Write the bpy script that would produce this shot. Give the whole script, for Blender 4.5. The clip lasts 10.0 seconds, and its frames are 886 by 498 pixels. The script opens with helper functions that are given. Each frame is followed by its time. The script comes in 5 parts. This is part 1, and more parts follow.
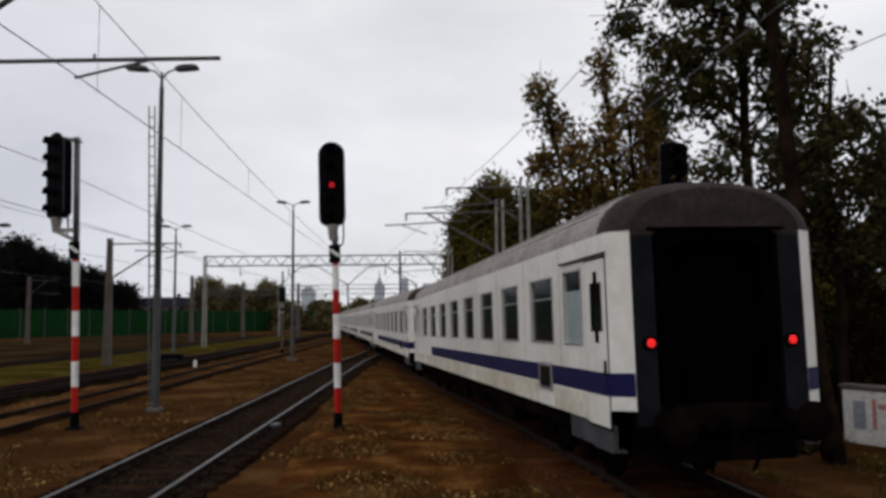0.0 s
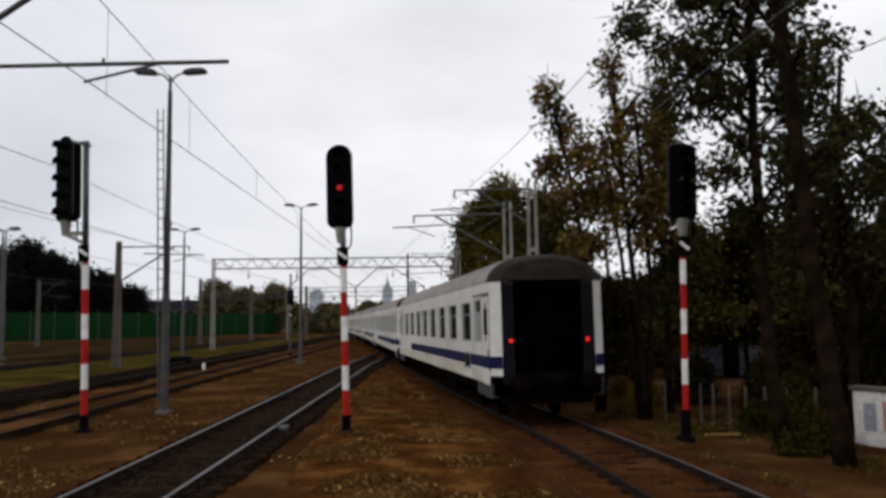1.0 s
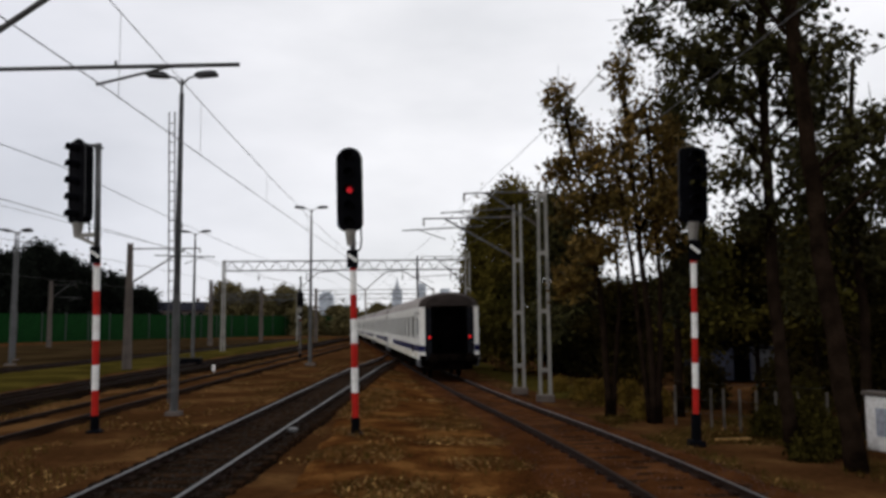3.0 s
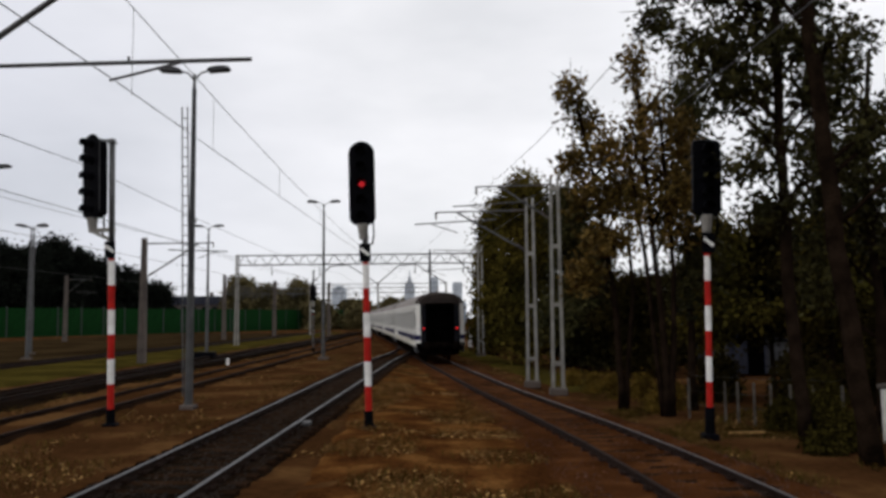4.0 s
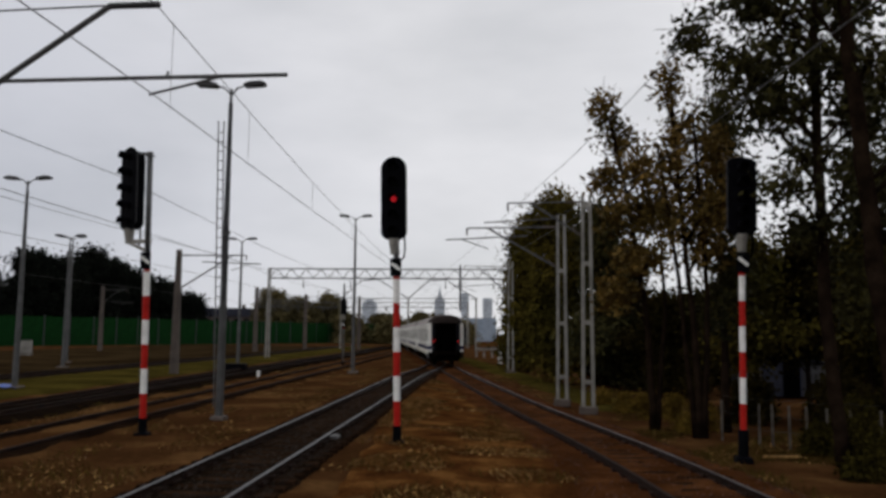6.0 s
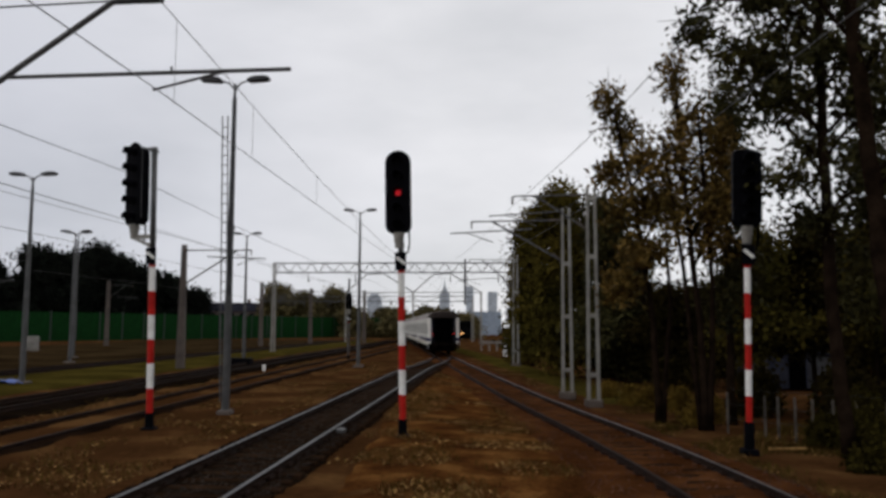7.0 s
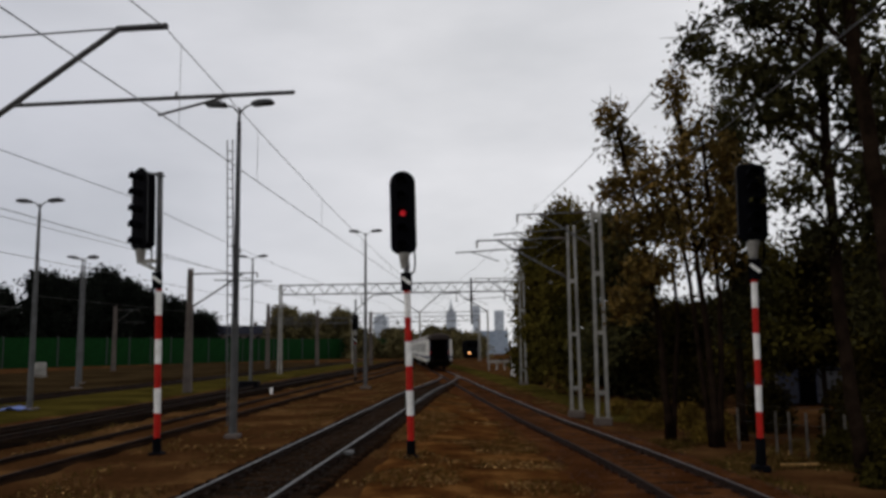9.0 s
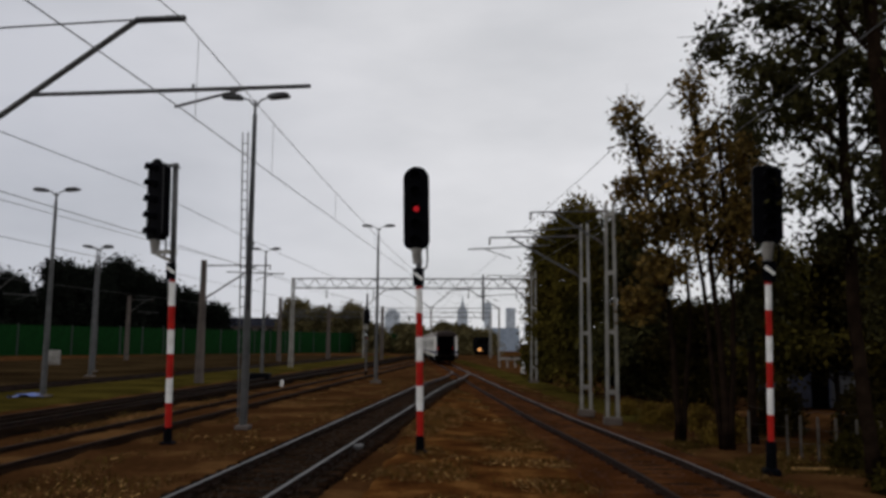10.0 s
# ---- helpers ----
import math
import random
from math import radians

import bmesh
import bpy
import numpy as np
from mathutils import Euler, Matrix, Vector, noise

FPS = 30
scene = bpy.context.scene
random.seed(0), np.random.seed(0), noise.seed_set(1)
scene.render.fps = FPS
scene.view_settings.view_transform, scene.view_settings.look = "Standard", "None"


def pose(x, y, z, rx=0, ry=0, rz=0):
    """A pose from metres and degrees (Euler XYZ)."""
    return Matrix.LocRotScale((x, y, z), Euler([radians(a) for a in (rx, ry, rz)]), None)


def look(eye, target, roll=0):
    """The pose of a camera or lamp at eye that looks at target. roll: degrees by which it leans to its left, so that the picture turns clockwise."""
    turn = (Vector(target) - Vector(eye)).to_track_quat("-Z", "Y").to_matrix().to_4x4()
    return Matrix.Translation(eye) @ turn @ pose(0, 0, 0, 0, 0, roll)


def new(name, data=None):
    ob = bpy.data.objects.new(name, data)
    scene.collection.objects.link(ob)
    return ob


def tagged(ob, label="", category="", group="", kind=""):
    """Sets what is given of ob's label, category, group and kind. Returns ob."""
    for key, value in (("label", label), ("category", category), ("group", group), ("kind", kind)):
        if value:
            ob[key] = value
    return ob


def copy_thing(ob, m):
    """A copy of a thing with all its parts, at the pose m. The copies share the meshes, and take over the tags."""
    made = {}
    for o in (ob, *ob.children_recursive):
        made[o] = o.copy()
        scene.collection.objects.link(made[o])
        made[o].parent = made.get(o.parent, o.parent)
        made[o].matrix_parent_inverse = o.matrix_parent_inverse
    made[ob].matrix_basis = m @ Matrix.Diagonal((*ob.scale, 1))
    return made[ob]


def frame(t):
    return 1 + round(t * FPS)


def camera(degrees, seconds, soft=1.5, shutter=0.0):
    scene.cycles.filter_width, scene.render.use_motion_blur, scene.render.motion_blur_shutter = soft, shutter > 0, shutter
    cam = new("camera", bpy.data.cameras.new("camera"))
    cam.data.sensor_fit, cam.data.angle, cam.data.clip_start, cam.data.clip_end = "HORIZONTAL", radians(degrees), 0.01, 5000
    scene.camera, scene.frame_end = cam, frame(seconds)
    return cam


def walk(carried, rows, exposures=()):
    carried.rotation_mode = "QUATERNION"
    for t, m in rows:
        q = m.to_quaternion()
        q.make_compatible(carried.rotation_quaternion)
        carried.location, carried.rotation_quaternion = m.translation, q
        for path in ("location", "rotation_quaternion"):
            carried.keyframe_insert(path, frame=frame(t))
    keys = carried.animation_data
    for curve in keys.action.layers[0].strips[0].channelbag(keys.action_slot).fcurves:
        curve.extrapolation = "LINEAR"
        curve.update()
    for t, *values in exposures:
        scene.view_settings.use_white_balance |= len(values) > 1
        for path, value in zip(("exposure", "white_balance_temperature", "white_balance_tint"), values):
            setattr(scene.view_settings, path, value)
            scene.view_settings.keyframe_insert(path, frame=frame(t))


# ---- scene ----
import functools

cam = camera(58.5, 10.0, soft=3.3)
CAM_ROWS = [
    (0.0, pose(0, 0, 2.4, 95.04, 0.58, -1.03)),
    (0.5, pose(0, 0, 2.4, 94.82, 0.68, -1.56)),
    (1.0, pose(0, 0, 2.4, 95.21, 0.67, -0.46)),
    (1.5, pose(0, 0, 2.4, 94.94, 0.41, 0.28)),
    (2.0, pose(0, 0, 2.4, 94.80, 0.36, 0.22)),
    (3.5, pose(0, 0, 2.4, 95.64, 0.48, 0.28)),
    (4.0, pose(0, 0, 2.4, 94.97, 0.53, 1.13)),
    (4.5, pose(0, 0, 2.4, 95.83, 0.40, 1.47)),
    (5.0, pose(0, 0, 2.4, 96.13, 0.68, 2.51)),
    (5.2, pose(0, 0, 2.4, 95.85, 0.30, 3.02)),
    (6.3, pose(0, 0, 2.4, 96.15, -0.85, 3.36)),
    (6.5, pose(0, 0, 2.4, 95.32, -1.09, 3.52)),
    (7.0, pose(0, 0, 2.4, 95.64, -0.22, 3.64)),
    (7.5, pose(0, 0, 2.4, 96.17, 0.15, 3.64)),
    (8.0, pose(0, 0, 2.4, 96.44, 0.50, 4.16)),
    (8.5, pose(0, 0, 2.4, 96.54, 0.65, 3.52)),
    (9.0, pose(0, 0, 2.4, 97.06, 0.68, 4.14)),
    (9.5, pose(0, 0, 2.4, 97.18, -0.25, 4.94)),
    (10.0, pose(0, 0, 2.4, 96.78, -0.51, 4.92)),
]
walk(cam, CAM_ROWS, exposures=[(0.0, -0.02), (0.6, 0.11), (3.5, 0.11), (4.5, 0.06), (5.0, -0.06), (6.3, -0.2), (7.5, -0.04), (8.5, -0.16), (10.0, -0.28)])

# ---- world and light ----
world = bpy.data.worlds.new("overcast_sky")
scene.world = world
world.use_nodes = True
wn, wl = world.node_tree.nodes, world.node_tree.links
wn.clear()
w_out, w_bg = wn.new("ShaderNodeOutputWorld"), wn.new("ShaderNodeBackground")
w_sky, w_mix = wn.new("ShaderNodeTexSky"), wn.new("ShaderNodeMixRGB")
w_sky.sky_type, w_sky.sun_disc = "NISHITA", False
w_sky.sun_elevation, w_sky.sun_rotation = radians(32), radians(250)
w_co, w_map, w_noise, w_ramp = (wn.new("ShaderNodeTexCoord"), wn.new("ShaderNodeMapping"), wn.new("ShaderNodeTexNoise"), wn.new("ShaderNodeValToRGB"))
w_map.inputs["Scale"].default_value = (1.6, 1.6, 4.5)
w_noise.inputs["Scale"].default_value, w_noise.inputs["Detail"].default_value = 1.7, 5
w_noise.inputs["Roughness"].default_value = 0.5
w_ramp.color_ramp.elements[0].position, w_ramp.color_ramp.elements[1].position = 0.3, 0.62
w_ramp.color_ramp.elements[0].color = (7.6, 7.65, 7.95, 1)
w_ramp.color_ramp.elements[1].color = (9.5, 9.45, 9.75, 1)
w_mix.inputs["Fac"].default_value = 0.93
wl.new(w_co.outputs["Generated"], w_map.inputs["Vector"])
wl.new(w_map.outputs["Vector"], w_noise.inputs["Vector"])
wl.new(w_noise.outputs["Fac"], w_ramp.inputs["Fac"])
wl.new(w_sky.outputs["Color"], w_mix.inputs["Color1"])
wl.new(w_ramp.outputs["Color"], w_mix.inputs["Color2"])
w_dot, w_fall, w_dim = wn.new("ShaderNodeVectorMath"), wn.new("ShaderNodeMapRange"), wn.new("ShaderNodeMixRGB")
w_dot.operation, w_dot.inputs[1].default_value = "DOT_PRODUCT", (-0.80, 0.58, -0.12)
w_fall.inputs["From Min"].default_value, w_fall.inputs["From Max"].default_value = 0.55, 0.95
w_fall.inputs["To Min"].default_value, w_fall.inputs["To Max"].default_value = 0.0, 1.0
w_fall.interpolation_type = "SMOOTHSTEP"
w_dim.blend_type, w_dim.inputs["Color2"].default_value = "MULTIPLY", (0.72, 0.74, 0.79, 1)
wl.new(w_co.outputs["Generated"], w_dot.inputs[0])
wl.new(w_dot.outputs["Value"], w_fall.inputs["Value"])
wl.new(w_fall.outputs["Result"], w_dim.inputs["Fac"])
wl.new(w_mix.outputs["Color"], w_dim.inputs["Color1"])
wl.new(w_dim.outputs["Color"], w_bg.inputs["Color"])
wl.new(w_bg.outputs["Background"], w_out.inputs["Surface"])
w_bg.inputs["Strength"].default_value = 0.1
sun = new("sun", bpy.data.lights.new("sun", "SUN"))
sun.data.energy, sun.data.angle, sun.data.color = 0.5, radians(25), (1.0, 0.97, 0.93)
sun.matrix_world = look((-30, -10, 22), (0, 0, 0))


# ---- materials ----
def mat(name, a, b, scale=3.0, rough=0.7, metal=0.0, bump=0.0, fine=None, c=None, vary=0.0, coat=0.0, spec=0.5, island=False, grain=0.55):
    """Two colours mixed by coarse noise, darkened and lightened by fine noise, with bump."""
    m = bpy.data.materials.new(name)
    m.use_nodes = True
    n, l = m.node_tree.nodes, m.node_tree.links
    p = n["Principled BSDF"]
    co, n1, n2, r1 = n.new("ShaderNodeTexCoord"), n.new("ShaderNodeTexNoise"), n.new("ShaderNodeTexNoise"), n.new("ShaderNodeValToRGB")
    n1.inputs["Scale"].default_value, n1.inputs["Detail"].default_value = scale, 4
    n2.inputs["Scale"].default_value, n2.inputs["Detail"].default_value = fine or scale * 9, 3
    r1.color_ramp.elements[0].position, r1.color_ramp.elements[1].position = 0.36, 0.64
    r1.color_ramp.elements[0].color, r1.color_ramp.elements[1].color = (*a, 1), (*b, 1)
    if c:
        e = r1.color_ramp.elements.new(0.52)
        e.color = (*c, 1)
    l.new(co.outputs["Object"], n1.inputs["Vector"])
    l.new(co.outputs["Object"], n2.inputs["Vector"])
    l.new(n1.outputs["Fac"], r1.inputs["Fac"])
    mul = n.new("ShaderNodeMixRGB")
    mul.blend_type, mul.inputs["Fac"].default_value = "OVERLAY", grain
    l.new(r1.outputs["Color"], mul.inputs["Color1"])
    l.new(n2.outputs["Fac"], mul.inputs["Color2"])
    last = mul.outputs["Color"]
    if vary:
        info = n.new("ShaderNodeNewGeometry") if island else n.new("ShaderNodeObjectInfo")
        hsv, rng = n.new("ShaderNodeHueSaturation"), n.new("ShaderNodeMapRange")
        rng.inputs["To Min"].default_value, rng.inputs["To Max"].default_value = 1 - vary, 1 + vary
        l.new(info.outputs["Random Per Island" if island else "Random"], rng.inputs["Value"])
        l.new(rng.outputs["Result"], hsv.inputs["Value"])
        l.new(last, hsv.inputs["Color"])
        last = hsv.outputs["Color"]
    l.new(last, p.inputs["Base Color"])
    p.inputs["Metallic"].default_value, p.inputs["Specular IOR Level"].default_value = metal, spec
    p.inputs["Coat Weight"].default_value = coat
    rr = n.new("ShaderNodeMapRange")
    rr.inputs["To Min"].default_value, rr.inputs["To Max"].default_value = max(0.03, rough - 0.12), min(1, rough + 0.12)
    l.new(n1.outputs["Fac"], rr.inputs["Value"])
    l.new(rr.outputs["Result"], p.inputs["Roughness"])
    if bump:
        bp = n.new("ShaderNodeBump")
        bp.inputs["Strength"].default_value, bp.inputs["Distance"].default_value = bump, 0.03
        l.new(n2.outputs["Fac"], bp.inputs["Height"])
        l.new(bp.outputs["Normal"], p.inputs["Normal"])
    return m


def glow(name, color, strength):
    m = bpy.data.materials.new(name)
    m.use_nodes = True
    p = m.node_tree.nodes["Principled BSDF"]
    p.inputs["Base Color"].default_value = (*color, 1)
    p.inputs["Emission Color"].default_value = (*color, 1)
    p.inputs["Emission Strength"].default_value = strength
    return m


M_GROUND = mat("dry_grass_earth", (0.0342, 0.0152, 0.0059), (0.0836, 0.0414, 0.0153), 0.4, 0.95, bump=0.9, fine=7, c=(0.0446, 0.0198, 0.0077), spec=0.0)
M_VERGE = mat("green_verge", (0.0252, 0.0198, 0.0045), (0.0558, 0.0432, 0.0090), 0.35, 0.95, bump=0.8, fine=8, c=(0.0378, 0.0288, 0.0063), spec=0.0)
M_BALLAST = mat("rusty_ballast", (0.0340, 0.0125, 0.0046), (0.0780, 0.0310, 0.0115), 0.9, 0.95, bump=1.0, fine=14, c=(0.0500, 0.0188, 0.0070), spec=0.0)
M_BALLAST_DARK = mat("oily_ballast", (0.0055, 0.0037, 0.0024), (0.014, 0.009, 0.006), 0.8, 0.95, bump=1.0, fine=14, spec=0.0)
M_STONE = mat("ballast_stone", (0.05, 0.034, 0.022), (0.13, 0.095, 0.07), 3, 0.95, vary=0.5, island=True, spec=0.1)
M_SLEEPER = mat("weathered_sleeper", (0.0120, 0.0068, 0.0042), (0.0250, 0.0135, 0.0080), 2.5, 0.9, bump=0.5, fine=40, vary=0.3, spec=0.0)
M_RAILSIDE = mat("rusty_rail", (0.0084, 0.0042, 0.0028), (0.0196, 0.0098, 0.0063), 3, 0.85, bump=0.3, fine=60, spec=0.1)
M_RAILTOP = mat("worn_rail_head", (0.0560, 0.0544, 0.0560), (0.1000, 0.0976, 0.1000), 1.2, 0.48, metal=0.9, fine=30)
M_RAILSHEEN = mat("sheen_rail_head", (0.040, 0.037, 0.037), (0.105, 0.100, 0.103), 0.2, 0.5, metal=0.6, fine=30)
# Rail shadow colour for the siding strips, also the dark far bed.
M_SHADE_BED = mat("rail_shade_dark_earth", (0.0060, 0.0036, 0.0024), (0.0140, 0.0080, 0.0050), 0.7, 0.95, bump=0.6, fine=12, spec=0.0)
M_TARRY = mat("tarry_ballast", (0.004, 0.0026, 0.0018), (0.009, 0.006, 0.004), 0.7, 0.95, bump=0.6, fine=12, spec=0.0)
M_ORANGE = mat("rusty_leaf_litter_earth", (0.0371, 0.0139, 0.0047), (0.1185, 0.0536, 0.0161), 1.1, 0.95, bump=1.0, fine=13, c=(0.0660, 0.0258, 0.0076), spec=0.0, grain=0.9)
M_FARFIELD = mat("dark_far_earth", (0.013, 0.008, 0.004), (0.034, 0.022, 0.010), 0.15, 0.95, bump=0.6, fine=3, spec=0.0)
M_RED = mat("signal_red_paint", (0.30, 0.008, 0.005), (0.39, 0.013, 0.008), 4, 0.6, fine=40, spec=0.12, grain=0.25)
M_WHITE = mat("signal_white_paint", (0.62, 0.61, 0.58), (0.78, 0.77, 0.74), 5, 0.5, fine=40)
M_BLACK = mat("black_paint", (0.0015, 0.0015, 0.0022), (0.003, 0.003, 0.0045), 4, 0.7, fine=30, spec=0.03)
M_GALV = mat("galvanised_steel", (0.0491, 0.0491, 0.0491), (0.0848, 0.0848, 0.0848), 3, 0.6, metal=0.4, fine=30)
M_DARKSTEEL = mat("weathered_steel", (0.018, 0.018, 0.02), (0.045, 0.045, 0.047), 3, 0.65, metal=0.2, fine=30)
M_WIRE = mat("copper_wire_dark", (0.0315, 0.0315, 0.0315), (0.0455, 0.0455, 0.0455), 1, 0.6, metal=0.3)
M_CONCRETE = mat("aged_concrete", (0.15, 0.14, 0.125), (0.26, 0.25, 0.225), 1.6, 0.9, bump=0.3, fine=30)
M_CONCRETE_BROWN = mat("brown_stained_concrete", (0.0488, 0.0375, 0.0315), (0.0900, 0.0713, 0.0600), 1.6, 0.9, bump=0.3, fine=30)
M_LENS = mat("dark_signal_glass", (0.002, 0.002, 0.003), (0.004, 0.004, 0.005), 4, 0.4, spec=0.03)
M_RED_LIGHT = glow("red_signal_light", (1.0, 0.02, 0.035), 0.3)
M_TAIL = glow("red_tail_light", (1.0, 0.012, 0.014), 0.5)
M_HEADLIGHT = glow("warm_headlight", (1.0, 0.45, 0.16), 6.0)
M_COACH = mat("coach_white_paint", (0.54, 0.52, 0.475), (0.67, 0.66, 0.625), 0.35, 0.4, fine=5, spec=0.3, grain=0.3)
M_DIRTY = mat("grimy_coach_paint", (0.40, 0.36, 0.29), (0.56, 0.53, 0.46), 0.8, 0.55, fine=7, spec=0.2, grain=0.45)
M_SEAM = mat("panel_seam_grey", (0.30, 0.29, 0.27), (0.40, 0.39, 0.36), 1.0, 0.6, fine=7, spec=0.1)
M_STRIPE = mat("coach_blue_stripe", (0.0045, 0.005, 0.042), (0.0065, 0.007, 0.052), 1.0, 0.45, fine=10, spec=0.12, grain=0.2)
M_ROOF = mat("coach_grey_roof", (0.20, 0.178, 0.165), (0.29, 0.262, 0.245), 1.2, 0.8, fine=12, spec=0.2)
M_COACH_END = mat("coach_dark_end", (0.006, 0.0063, 0.0085), (0.010, 0.0105, 0.0135), 1.5, 0.7, fine=14, spec=0.05)
M_ENDROOF = mat("dark_roof_end", (0.0223, 0.0167, 0.0144), (0.0409, 0.0316, 0.0279), 1.5, 0.8, fine=14, spec=0.1)
M_RUBBER = mat("black_rubber_and_recess", (0.0006, 0.0006, 0.0006), (0.0014, 0.0012, 0.0012), 3, 0.95, fine=30, spec=0.0)
# Grime darkened to near black, with the shade below the coach included.
M_UNDER = mat("shaded_underframe_grime", (0.0018, 0.0014, 0.0012), (0.006, 0.0042, 0.0034), 2, 0.95, fine=20, spec=0.0)
M_SKIRT = mat("grey_step_skirt", (0.03, 0.03, 0.034), (0.05, 0.05, 0.055), 2, 0.6, fine=20, spec=0.2)
M_GLASS = mat("dark_tinted_window", (0.002, 0.003, 0.0035), (0.006, 0.0085, 0.0085), 0.6, 0.12, fine=3, spec=0.25)
M_MILK = mat("frosted_window", (0.20, 0.25, 0.25), (0.27, 0.32, 0.32), 1, 0.3)
M_ALU = mat("aluminium_trim", (0.33, 0.33, 0.33), (0.45, 0.45, 0.45), 3, 0.4, metal=0.7)
M_POST = mat("dim_fence_post", (0.0540, 0.0468, 0.0396), (0.1080, 0.0954, 0.0810), 3, 0.9, fine=20, spec=0.0)
M_SCRUB = mat("brown_scrub", (0.0575, 0.0486, 0.0221), (0.1282, 0.1017, 0.0442), 0.15, 0.8, fine=2, vary=0.4, island=True, spec=0.0)
M_BARK = mat("dark_bark", (0.007, 0.0045, 0.003), (0.019, 0.012, 0.008), 3, 0.95, bump=1.0, fine=18, spec=0.0)
M_LEAF_PINE = mat("dark_green_leaves", (0.0155, 0.0159, 0.0050), (0.0389, 0.0337, 0.0101), 0.5, 0.7, fine=4, vary=0.45, island=True, spec=0.05)
M_LEAF_OLIVE = mat("olive_autumn_leaves", (0.0492, 0.0361, 0.0089), (0.1337, 0.0805, 0.0196), 0.45, 0.7, fine=4, vary=0.45, island=True, spec=0.05)
M_LEAF_GREEN = mat("olive_green_leaves", (0.0335, 0.0293, 0.0067), (0.0871, 0.0647, 0.0132), 0.3, 0.75, fine=3, vary=0.4, island=True, spec=0.0)
# Darker leaf colour that carries the shade behind and under the front trees.
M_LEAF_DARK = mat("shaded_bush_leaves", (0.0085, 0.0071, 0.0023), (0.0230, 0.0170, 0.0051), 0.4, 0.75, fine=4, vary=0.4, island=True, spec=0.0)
M_LEAF_YELLOW = mat("yellow_shrub_leaves", (0.0638, 0.0413, 0.0090), (0.1650, 0.1013, 0.0195), 0.8, 0.8, fine=6, vary=0.45, island=True, spec=0.0)
M_LEAF_WEED = mat("weedy_green_leaves", (0.0180, 0.0153, 0.0036), (0.0382, 0.0297, 0.0072), 0.8, 0.8, fine=6, vary=0.45, island=True, spec=0.0)
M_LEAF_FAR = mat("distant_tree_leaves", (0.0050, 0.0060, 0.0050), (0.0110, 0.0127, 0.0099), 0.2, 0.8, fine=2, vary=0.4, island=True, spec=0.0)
M_STRAW = mat("dry_straw_grass", (0.0433, 0.0207, 0.0063), (0.1156, 0.0605, 0.0205), 0.6, 0.9, fine=5, vary=0.5, island=True, spec=0.0)
M_GRASS = mat("green_yellow_grass", (0.0270, 0.0204, 0.0048), (0.0675, 0.0476, 0.0112), 0.6, 0.9, fine=5, vary=0.4, island=True, spec=0.0)
M_LITTER = mat("fallen_leaves", (0.1170, 0.0585, 0.0149), (0.3240, 0.1950, 0.0682), 1.2, 0.9, fine=9, vary=0.5, island=True, spec=0.1)
M_FENCE = mat("green_noise_barrier", (0.0030, 0.0207, 0.0045), (0.0050, 0.0320, 0.0070), 0.25, 0.8, fine=2, spec=0.05)
M_WALL = mat("whitewashed_wall", (0.42, 0.41, 0.40), (0.60, 0.58, 0.56), 0.9, 0.9, bump=0.3, fine=12)
M_GRAFFITI = mat("faded_red_spray", (0.34, 0.13, 0.12), (0.45, 0.22, 0.2), 1.5, 0.8)
M_GRAFFITI_GREY = mat("faded_grey_spray", (0.22, 0.23, 0.27), (0.3, 0.31, 0.34), 1.5, 0.8)
M_SHED = mat("grey_shed_cladding", (0.0211, 0.0221, 0.0314), (0.0387, 0.0405, 0.0560), 0.8, 0.8, fine=8, spec=0.05)
# Distance haze is mixed into these pale blue-grey skyline colours.
M_FARCITY = mat("hazed_tower_stone", (0.3135, 0.3372, 0.3705), (0.3705, 0.3942, 0.4275), 0.01, 0.9, fine=0.05)
M_FARGLASS = mat("hazed_tower_glass", (0.40, 0.44, 0.49), (0.47, 0.51, 0.56), 0.01, 0.8, fine=0.06)
M_FARWIN = mat("hazed_window_band", (0.32, 0.35, 0.39), (0.37, 0.40, 0.44), 0.01, 0.7, fine=0.06)
M_BLUEHALL = mat("pale_blue_cladding", (0.1950, 0.2400, 0.3000), (0.2550, 0.3000, 0.3600), 0.1, 0.8, fine=1)
M_LOCO = mat("dark_locomotive_paint", (0.003, 0.003, 0.0035), (0.006, 0.006, 0.0065), 1, 0.8, spec=0.0)
M_BLUESHEET = mat("blue_plastic_sheet", (0.05, 0.09, 0.28), (0.08, 0.13, 0.36), 3, 0.5)


# ---- mesh helpers ----
def box(bm, c, s, m=None):
    mm = Matrix.Translation(c) @ Matrix.Diagonal((*s, 1))
    if m is not None:
        mm = m @ mm
    return bmesh.ops.create_cube(bm, size=1, matrix=mm)["verts"]


def rod(bm, p0, p1, r0, r1=None, n=10, caps=True):
    p0, p1 = Vector(p0), Vector(p1)
    d = p1 - p0
    q = d.to_track_quat("Z", "Y").to_matrix().to_4x4()
    r1 = r0 if r1 is None else r1
    rings = []
    for p, r in ((p0, r0), (p1, r1)):
        rings.append([bm.verts.new(p + q @ Vector((r * math.cos(2 * math.pi * i / n), r * math.sin(2 * math.pi * i / n), 0))) for i in range(n)])
    for i in range(n):
        bm.faces.new((rings[0][i], rings[0][(i + 1) % n], rings[1][(i + 1) % n], rings[1][i]))
    if caps:
        bm.faces.new(rings[0][::-1])
        bm.faces.new(rings[1])


